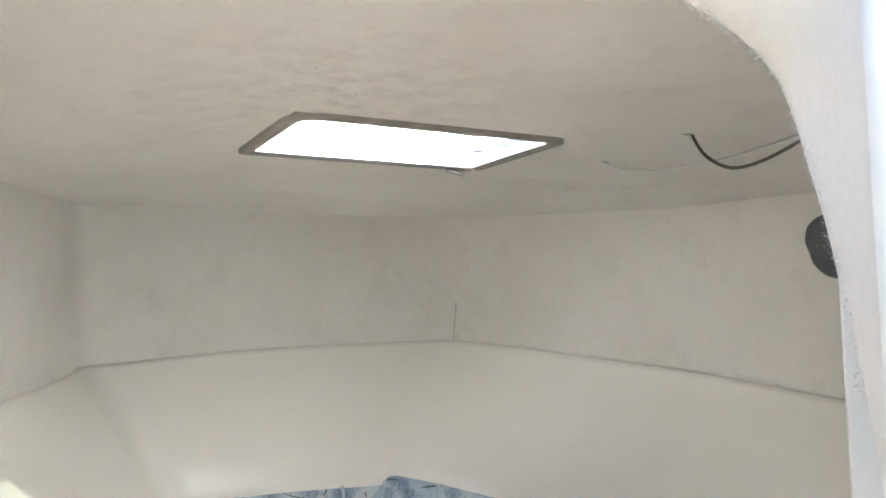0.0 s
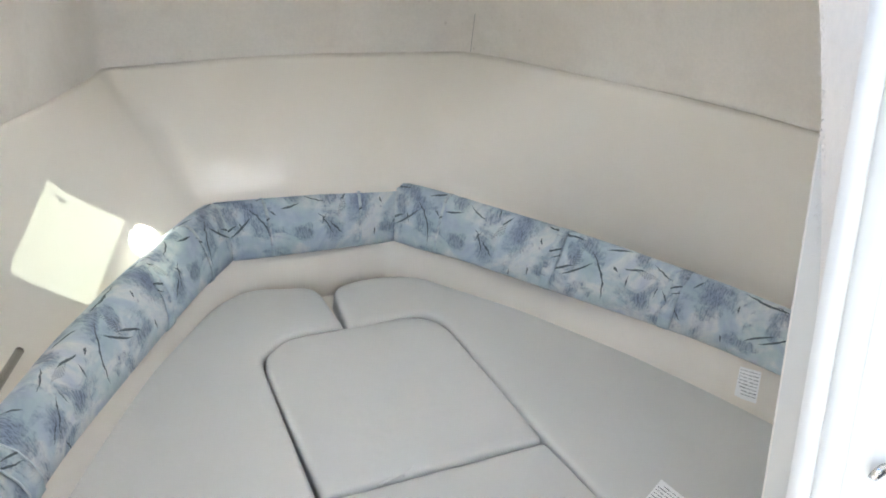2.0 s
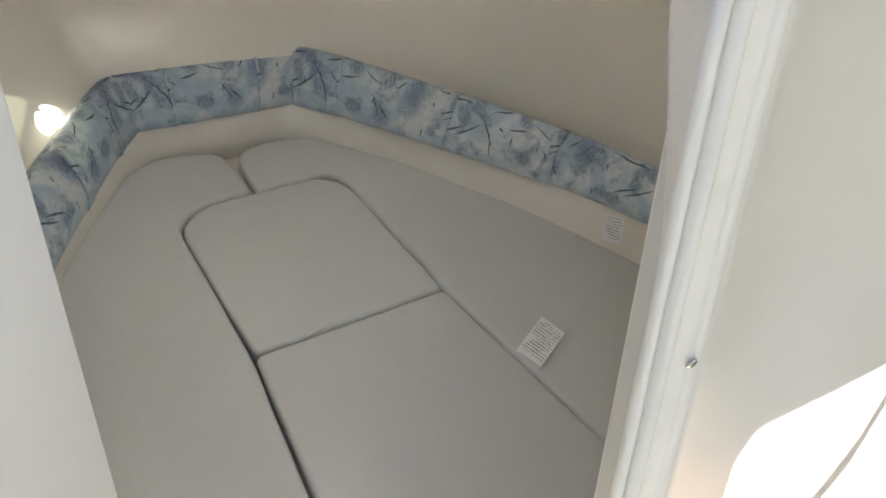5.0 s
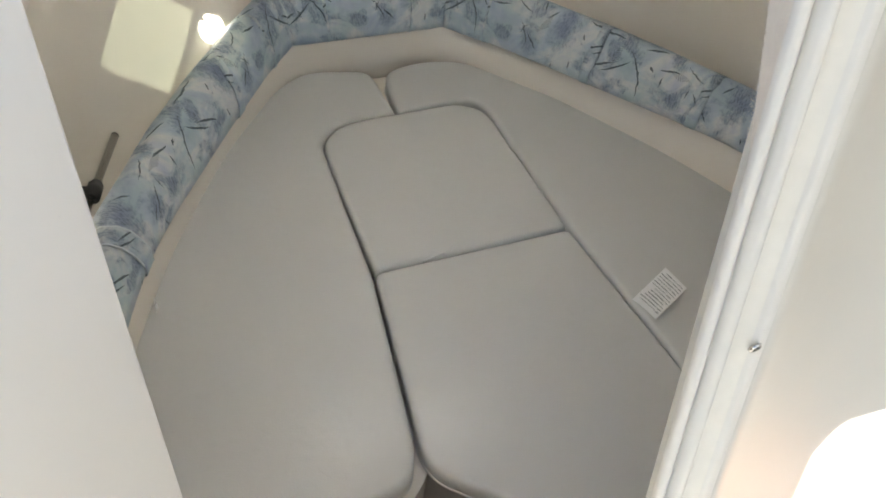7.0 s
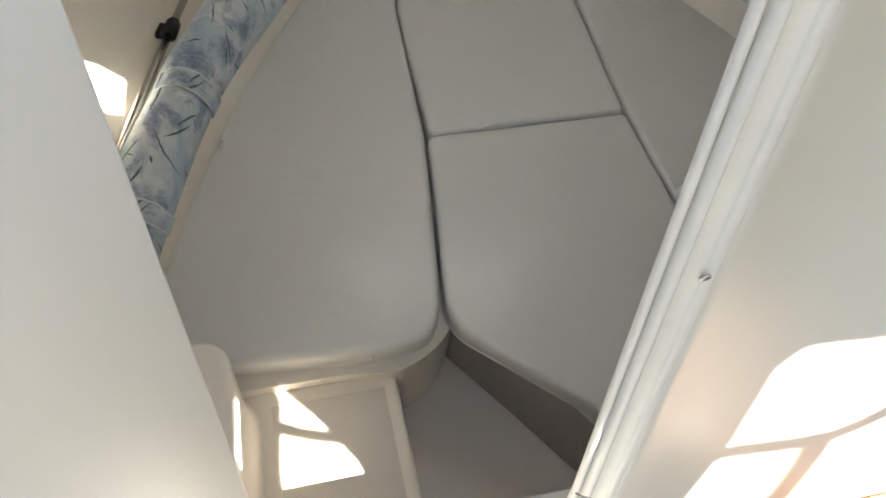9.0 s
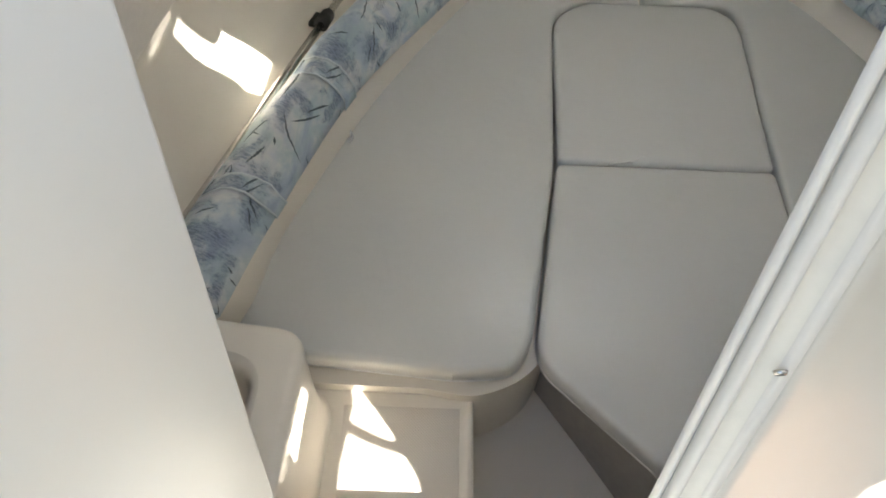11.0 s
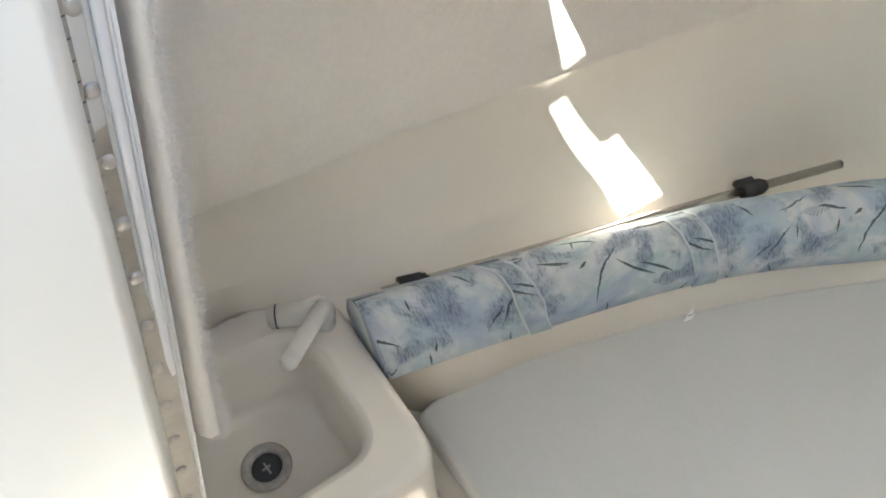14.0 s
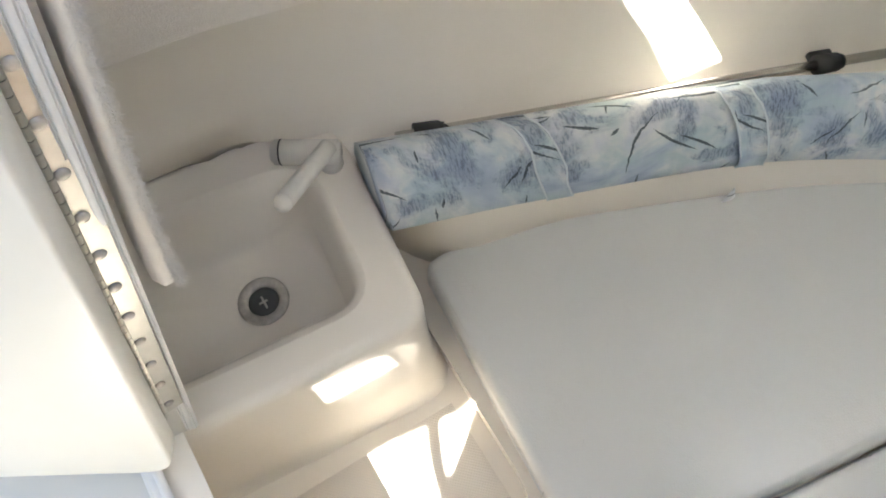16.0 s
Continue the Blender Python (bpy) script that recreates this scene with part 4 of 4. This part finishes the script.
ring_defs = [(so, -.022, .409), (so, -.014, .420), (so, -.007, .445), (so, -.002, .52), (so, 0, .66), (so, .0, .700)] + [(so, .018 * (1 - math.cos(a)), .702 + .018 * math.sin(a)) for a in (.4, .8, 1.2, 1.57)]
ring_defs += [(sb, -.012, .7195), (sb, -.004, .7165), (sb, .003, .708), (sb, .009, .685), (sb, .017, .652), (sb, .028, .626), (flo, -.020, .606), (flo, -.006, .597), (flo, .012, .592)]
bm = bmesh.new()
rings = []
for pts, ins, z in ring_defs:
    o = round_poly(pts, 7)
    rings.append([bm.verts.new((p.x, p.y, z)) for p in (inset(o, ins) if ins else o)])
n = len(rings[0])
for i, (r0, r1) in enumerate(zip(rings, rings[1:])):
    if i == 10:
        part("sink_body", bm, GEL, sink)
        bm = bmesh.new()
        r0 = None
        rings[10:] = [[bm.verts.new((p.x, p.y, z)) for p in (inset(round_poly(pts, 7), ins) if ins else round_poly(pts, 7))] for pts, ins, z in ring_defs[10:]]
        break
    for k in range(n):
        bm.faces.new((r0[k], r0[(k + 1) % n], r1[(k + 1) % n], r1[k]))
for r0, r1 in zip(rings[10:], rings[11:]):
    for k in range(n):
        bm.faces.new((r0[k], r0[(k + 1) % n], r1[(k + 1) % n], r1[k]))
cen = bm.verts.new((-.897, -.712, .589))
for k in range(n):
    bm.faces.new((rings[-1][k], rings[-1][(k + 1) % n], cen))
part("basin", bm, GEL, sink)
# ring, strainer and cross of the drain
dc = Vector((-.895, -.714, .5945))
drain = tagged(new("drain"), "tarnished steel sink drain with a dark plug hole", "drain")
bm = bmesh.new()
rows = [[dc + Vector((r * math.cos(t), r * math.sin(t), z)) for t in [2 * math.pi * k / 28 for k in range(29)]] for r, z in ((.0395, 0), (.039, .0025), (.036, .0035), (.028, .003), (.0242, .001), (.0235, -.006))]
part("flange", loft(rows), STEEL_DULL, drain)
bm = bmesh.new()
rod(bm, dc + Vector((0, 0, -.010)), dc + Vector((0, 0, -.003)), .0258, seg=24)
plug = part("plug_hole", bm, CHARCOAL, drain)
bm = bmesh.new()
box(bm, dc.x - .010, dc.x + .012, dc.y - .0016, dc.y + .0016, dc.z - .003, dc.z - .001, .0005, 1)
box(bm, dc.x - .0016, dc.x + .0016, dc.y - .008, dc.y + .006, dc.z - .003, dc.z - .0008, .0005, 1)
part("strainer_bar", bm, STEEL_DULL, plug)

# faucet
faucet = tagged(new("faucet"), "white plastic galley faucet lying against the hull liner", "faucet")
FA, FB = Vector((-1.016, -.598, .754)), Vector((-.962, -.516, .757))
bm = bmesh.new()
rod(bm, FA, FB, .0182, seg=28)
bmesh.ops.bevel(bm, geom=[e for e in bm.edges if e.calc_face_angle(0) > 1.0], offset=.004, segments=3, affect="EDGES")
body = part("faucet_body", bm, FRAME_WHITE, faucet)
bm = bmesh.new()
d = (FB - FA).normalized()
rod(bm, FA + d * .012, FA + d * .0142, .0187, seg=28)
part("ring", bm, BLACK, body)
SA, SB = FB - d * .018 + Vector((.003, .002, .015)), Vector((-.898, -.624, .815))
bm = tube([SA.lerp(SB, k / 6) for k in range(7)], .0128, 20)
spout = part("spout", bm, FRAME_WHITE, faucet)
bm = bmesh.new()
bmesh.ops.create_uvsphere(bm, u_segments=20, v_segments=12, radius=.0129, matrix=Matrix.Translation(SB))
part("spout_tip", bm, FRAME_WHITE, spout)
bm = bmesh.new()
rod(bm, Vector((-.975, -.53, .715)), Vector((-.972, -.532, .74)), .018, .016, 20)
part("foot", bm, FRAME_WHITE, faucet)

# ---- stowed pole ----
P0, P1 = Vector((-.958, -.432, .728)), Vector((-.689, .424, .634))
pole = tagged(new("pole"), "slim stainless pole stowed in black clips on the hull side", "pole")
bm = bmesh.new()
rod(bm, P0, P1, .0082, seg=16)
part("tube", bm, STEEL, pole)
bm = bmesh.new()
rod(bm, P1, P1 + (P1 - P0).normalized() * .004, .0086, .006, 16)
part("end_cap", bm, TRIM_GREY, pole)
for f, lab in ((.055, ""), (.78, "")):
    c = P0.lerp(P1, f)
    dd = (P1 - P0).normalized()
    clip = tagged(new("pole_clip"), "black rubber clip holding the stowed pole", "clip", "pole clips")
    bm = bmesh.new()
    rod(bm, c - dd * .022, c + dd * .016, .0165, .0150, 14)
    rod(bm, c + dd * .014, c + dd * .024, .0128, .0118, 14)
    part("sleeve", bm, BLACK, clip)
    bm = bmesh.new()
    v = box(bm, -.012, .012, -.020, .020, -.006, .006, .003)
    q = dd.to_track_quat("Y", "Z")
    for k in bm.verts:
        k.co = c + Vector((-.018, .006, -.010)) + q @ k.co
    part("bracket", bm, BLACK, clip)

# ---- hatch in the ceiling ----
hatch = tagged(new("hatch"), "bright roof hatch with tinted pane and torn grey trim", "hatch", kind="structure")


def on_roof(x, y, dz=0.0):
    return Vector((x, y, ceil_z(x, y) + dz))


ho = round_poly([(HX0 - .006, HY0 - .006, .055), (HX0 - .006, HY1 + .006, .02), (HX1 + .006, HY1 + .006, .02), (HX1 + .006, HY0 - .006, .03)], 6)
hi_ = inset(ho, .024)
hp = inset(ho, .018)
sides = len(ho)
# trim ring as separate strips, left open at one corner
rows = []
for k in range(sides + 1):
    p, q, r = ho[k % sides], hi_[k % sides], hp[k % sides]
    rows.append([on_roof(p.x, p.y, .004), on_roof(p.x, p.y, -.006), on_roof(p.x * .5 + q.x * .5, p.y * .5 + q.y * .5, -.008), on_roof(q.x, q.y, -.004), on_roof(r.x, r.y, .02), on_roof(r.x, r.y - (.034 if r.y < HY0 + .07 else 0), .075)])
gap = [i for i, p in enumerate(ho) if p.x > HX1 - .045 and p.y > HY1 - .02]
cut = next(i for i, p in enumerate(ho) if i == gap[-1])
order = rows[cut:-1] + rows[:gap[0] + 1]
part("trim_strip", loft([r[:4] for r in order]), TRIM_GREY, hatch)
part("rim", loft([r[3:] for r in rows]), WHITE_PLASTIC, hatch)
bm = tube([on_roof(HX1 - .06, HY1 + .001, -.008), on_roof(HX1 - .035, HY1 + .002, -.012), on_roof(HX1 - .025, HY1 + .001, -.014)], .004, 6)
part("loose_trim_end", bm, TRIM_GREY, hatch)


def pane(x0, x1, y0, y1, hole=None):
    bm = bmesh.new()
    vs = [bm.verts.new(on_roof(x, y, .014)) for x, y in ((x0, y0), (x1, y0), (x1, y1), (x0, y1))]
    if not hole:
        bm.faces.new(vs)
        return bm
    cx, cy, r = hole
    ring = [bm.verts.new(on_roof(cx + r * math.cos(t), cy + r * math.sin(t), .014)) for t in [math.pi * 1.25 + 2 * math.pi * k / 16 for k in range(16)]]
    for k in range(4):
        idx = [ring[(k * 4 + j) % 16] for j in range(5)]
        bm.faces.new([vs[k], vs[(k + 1) % 4]] + idx[::-1])
    return bm


# split pane, round hole and bar are added to shape the sun patches
part("pane", pane(HX0 + .004, -.040, HY0 + .006, HY1 - .006), PANE, hatch)
part("pane", pane(-.018, HX1 - .005, HY0 + .006, HY1 - .006, (.024, .245, .041)), PANE_MILK, hatch)
bm = bmesh.new()
v = box(bm, -.041, -.017, HY0 + .004, HY1 - .004, .012, .018)
for k in bm.verts:
    k.co.z += ceil_z(k.co.x, k.co.y)
part("patch_bar", bm, PANE_MILK, hatch)
# smudges and scratches on the pane
PANE_MARK = make_pane("smudged_hatch_acrylic", 0.997, (0.020, 0.024, 0.029, 1))
for cx, cy, rx, ry in ((.095, .225, .016, .009), (-.215, .258, .017, .007), (-.015, .262, .014, .007)):
    bm = bmesh.new()
    bm.faces.new([bm.verts.new(on_roof(cx + rx * math.cos(t), cy + ry * math.sin(t), .011)) for t in [2 * math.pi * k / 14 for k in range(14)]])
    part("smudge", bm, PANE_MARK, hatch)
rng = random.Random(4)
for k in range(6):
    cx, cy, ln, an = .008 + .016 * k, .10 + .012 * k, rng.uniform(.06, .12), .12
    dx, dy = ln / 2 * math.cos(an), ln / 2 * math.sin(an)
    bm = bmesh.new()
    bm.faces.new([bm.verts.new(on_roof(x, y, .011)) for x, y in ((cx - dx, cy - dy), (cx + dx, cy + dy), (cx + dx, cy + dy + .005), (cx - dx, cy - dy + .005))])
    part("scratch", bm, PANE_MARK, hatch)

# ---- wires, speaker, ceiling marks ----
w = tagged(ob_from("cable", tube(spline([(x, y + .009, z - .002) for x, y, z in [(.310, -.068, 1.600), (.314, -.07, 1.590), (.320, -.09, 1.564), (.324, -.12, 1.548), (.330, -.15, 1.544), (.330, -.20, 1.558), (.323, -.27, 1.589), (.319, -.31, 1.607), (.315, -.36, 1.632)]], 4), .0026, 8), CABLE), "dark cable drooping from a hole in the headliner", "cable")
cord = [(.335, .152, 1.546), (.388, .168, 1.541), (.431, .143, 1.543), (.454, .095, 1.551), (.465, .008, 1.568), (.455, -.077, 1.587), (.434, -.172, 1.608), (.42, -.25, 1.625)]
tagged(ob_from("cord", tube(spline([(x + .004, y + .013, z - .0085) for x, y, z in cord], 4), .0021, 6), CORD), "thin white cord running across the headliner", "cord")
for nm, p, r in (("cable_hole", (.308, -.057, 1.590), .012), ("cord_hole", (.335, .166, 1.5438), .008)):
    bm = bmesh.new()
    rod(bm, Vector(p) + Vector((0, 0, .004)), Vector(p) - Vector((0, 0, .0015)), r * .7, r, 12)
    tagged(ob_from(nm, bm, HOLE_EDGE), "worn hole in the carpeted headliner", "hole", kind="structure")
spk = tagged(new("speaker"), "round charcoal loudspeaker on the carpeted cabin side", "speaker")
sc_, sn_ = Vector((.790, .006, 1.421)), Vector((-.93, -.12, -.30)).normalized()
q = sn_.to_track_quat("Z", "Y")


def disc(prof, seg=32):
    return loft([[sc_ + q @ Vector((r * math.cos(t), r * math.sin(t), z)) for t in [2 * math.pi * k / seg for k in range(seg + 1)]] for r, z in prof])


part("bezel", disc([(.066, -.012), (.066, .010), (.064, .016), (.058, .019), (.052, .019)]), CHARCOAL, spk)
part("grille", disc([(.0525, .0185), (.03, .021), (.012, .0225), (.0005, .023)]), CHARCOAL, spk)
bm = bmesh.new()
for v in box(bm, -.009, .009, -.075, -.055, -.004, .010, .003):
    pass
for v in bm.verts:
    v.co = sc_ + q @ v.co
part("lug", bm, CHARCOAL, spk)
for dx in (-.012, .004):
    bm = bmesh.new()
    bmesh.ops.create_uvsphere(bm, u_segments=8, v_segments=6, radius=.0018, matrix=Matrix.Translation(sc_ + q @ Vector((dx - .02, .002, .0225))))
    part("grille_stud", bm, STEEL, spk)

# ---- labels ----
def label_sheet(corners, text, lines, seed):
    """Paper tag from four corners (top left, top right, bottom right, bottom left) with unreadable print as bars."""
    rng = random.Random(seed)
    root = tagged(new("care_label"), text, "label", "cushion labels")
    c = [Vector(p) for p in corners]
    nrm = (c[1] - c[0]).cross(c[3] - c[0]).normalized()
    if nrm.dot(Vector((0, -.3, 1.2)) - c[0]) < 0:
        nrm = -nrm

    def at(s, t, h=0.0):
        return c[0].lerp(c[1], s).lerp(c[3].lerp(c[2], s), t) + nrm * (h + .004 * math.sin(3 * s) * t)

    sheet = loft([[at(s / 6, t / 6) for s in range(7)] for t in range(7)])
    part("paper", sheet, PAPER, root)
    for k in range(lines):
        t0 = .08 + .86 * k / lines
        s0 = .06 + (.25 * rng.random() if rng.random() < .4 else 0)
        while s0 < .9:
            s1 = min(.94, s0 + rng.uniform(.10, .45))
            th = rng.choice((.16, .24)) * .86 / lines
            bm = loft([[at(s0, t0, .0006), at((s0 + s1) / 2, t0, .0006), at(s1, t0, .0006)], [at(s0, t0 + th, .0006), at((s0 + s1) / 2, t0 + th, .0006), at(s1, t0 + th, .0006)]])
            part("print_bar", bm, INK, root)
            s0 = s1 + rng.uniform(.02, .06)
    return root


label_sheet([(.378, -.196, .526), (.392, -.262, .524), (.288, -.305, .506), (.270, -.240, .5045)], "white paper care label lying on the cushion edge", 12, 3)
label_sheet([(.7200, -.0320, .6013), (.7385, -.0745, .6110), (.7432, -.0850, .5317), (.7230, -.0390, .5263)], "white printed label stuck on the cream riser", 8, 5)
label_sheet([(-.686, .039, .536), (-.684, .033, .536), (-.685, .019, .504), (-.680, .047, .503)], "small white tag showing under the bolster", 2, 8)

# ---- outside: unseen canopy added to shape the light, and teak ----
COCKPIT = plain("tan_unseen_cockpit", (0.22, 0.20, 0.17), 0.6, grain=8, vary=0.15)
canopy = tagged(new("canopy"), "unseen pale canvas sheets added over the cockpit to shape the sunlight", "canopy")
SCREEN_Z = 2.30
# outlines cut so that the gaps throw the sun patches
SHEETS = [[(-.46, -.60), (-.36, -.60), (-.36, -.752), (-.259, -.787), (-.219, -.801), (-.219, -.829), (-.177, -.833), (-.141, -.838), (-.042, -.84), (.029, -.852), (.35, -.90), (1.7, -1.10), (1.7, -1.470), (.24, -1.470), (.182, -1.431), (.159, -1.56), (.165, -3.2), (-.1, -3.2), (-.1, -2.0), (-.52, -1.58), (-.52, -1.08)],
          [(.138, -1.530), (.226, -1.608), (.23, -3.2), (.138, -3.2)],
          [(.216, -1.45), (.362, -1.45), (.386, -1.515), (.380, -1.548), (.376, -1.585), (.368, -1.65), (.368, -1.72), (.366, -3.2), (.216, -3.2)],
          [(.358, -1.44), (.63, -1.44), (.632, -1.504), (.725, -1.627), (.80, -1.752), (.98, -2.0), (.78, -2.1), (.58, -1.85), (.520, -1.70), (.506, -1.66), (.470, -1.605), (.453, -1.570), (.410, -1.522), (.362, -1.467)],
          [(1.15, -1.45), (1.7, -1.45), (1.7, -3.2), (1.15, -3.2)],
          [(.34, -2.06), (1.17, -2.06), (1.17, -3.2), (.34, -3.2)],
          [(-.51, -1.585), (-.09, -2.005), (-.09, -3.2), (-1.3, -3.2), (-1.3, -1.585)],
          [(-.203, -.868), (-.184, -.868), (-.183, -.821), (-.141, -.819), (-.094, -.816), (-.087, -.801), (-.087, -.72), (-.203, -.72)]]
for k, pts in enumerate(SHEETS):
    bm = bmesh.new()
    bm.faces.new([bm.verts.new((x, y, SCREEN_Z + .005 * k)) for x, y in pts])
    cv = part("canvas", bm, CANVAS, canopy, smooth=False)
    thicken(cv, .003, 0)
for x, y, z in ((-.09, -2.9, .2), (.155, -2.9, .2), (1.6, -1.2, .2)):
    part("pole", tube([(x, y, z), (x, y, (z + SCREEN_Z) / 2), (x, y, SCREEN_Z)], .011, 8), STEEL, canopy)
# unseen tubes, added to cast the curved shadow lines
part("bow", tube(spline([(.10, -1.40, SCREEN_Z - .02), (.20, -1.452, SCREEN_Z - .02), (.35, -1.548, SCREEN_Z - .02), (.45, -1.59, SCREEN_Z - .02), (.60, -1.625, SCREEN_Z - .02), (.74, -1.632, SCREEN_Z - .02), (.80, -1.615, SCREEN_Z - .02), (.81, -1.55, SCREEN_Z - .02), (.78, -1.40, SCREEN_Z - .02)], 5), .0125, 8), STEEL, canopy)
# unseen side sheets, added to steer light towards the cabin
for pts, cloth in (([(-.1, -3.2), (1.7, -3.2)], COCKPIT), ([(1.7, -3.2), (1.7, -1.1)], CANVAS)):
    bm = bmesh.new()
    (x0, y0), (x1, y1) = pts
    bm.faces.new([bm.verts.new(p) for p in ((x0, y0, 1.0), (x1, y1, 1.0), (x1, y1, SCREEN_Z), (x0, y0, SCREEN_Z))])
    thicken(part("light_curtain", bm, cloth, canopy, smooth=False), .003, 0)
part("bow", tube(spline([(.80, -1.63, SCREEN_Z - .02), (.83, -1.665, SCREEN_Z - .02), (.91, -1.778, SCREEN_Z - .02), (1.0, -1.95, SCREEN_Z - .02)], 5), .010, 8), STEEL, canopy)
bm = bmesh.new()
box(bm, -.02, .60, -1.13, -.971, .70, .735, .004, 3)
tagged(ob_from("teak_step", bm, TEAK), "varnished teak board at the foot of the bulkhead", "board")

# plain cockpit behind the bulkhead; floor and sides unseen, added for bounce light
bm = bmesh.new()
box(bm, -1.30, -.30, -1.20, -.895, .60, .715, .018, 3)
tagged(ob_from("cockpit_ledge", bm, GEL_WHITE), "cream moulded ledge under the open companionway door", "ledge", kind="structure")
bm = bmesh.new()
box(bm, -1.35, 1.35, -3.4, -1.08, .16, .215, .004, 1)
tagged(ob_from("cockpit_floor", bm, GEL_WHITE, smooth=False), "unseen off-white cockpit floor added for bounce light", "floor", kind="structure")
for nm, x0, x1, y0, y1 in (("cockpit_side_port", -1.40, -1.30, -3.4, -.84), ("cockpit_side_starboard", 1.30, 1.40, -3.4, -.84), ("transom", -1.40, 1.40, -3.48, -3.36)):
    bm = bmesh.new()
    box(bm, x0, x1, y0, y1, .16, 1.05, .02, 3)
    tagged(ob_from(nm, bm, COCKPIT), "unseen tan cockpit side added for bounce light", "cockpit side", kind="structure")
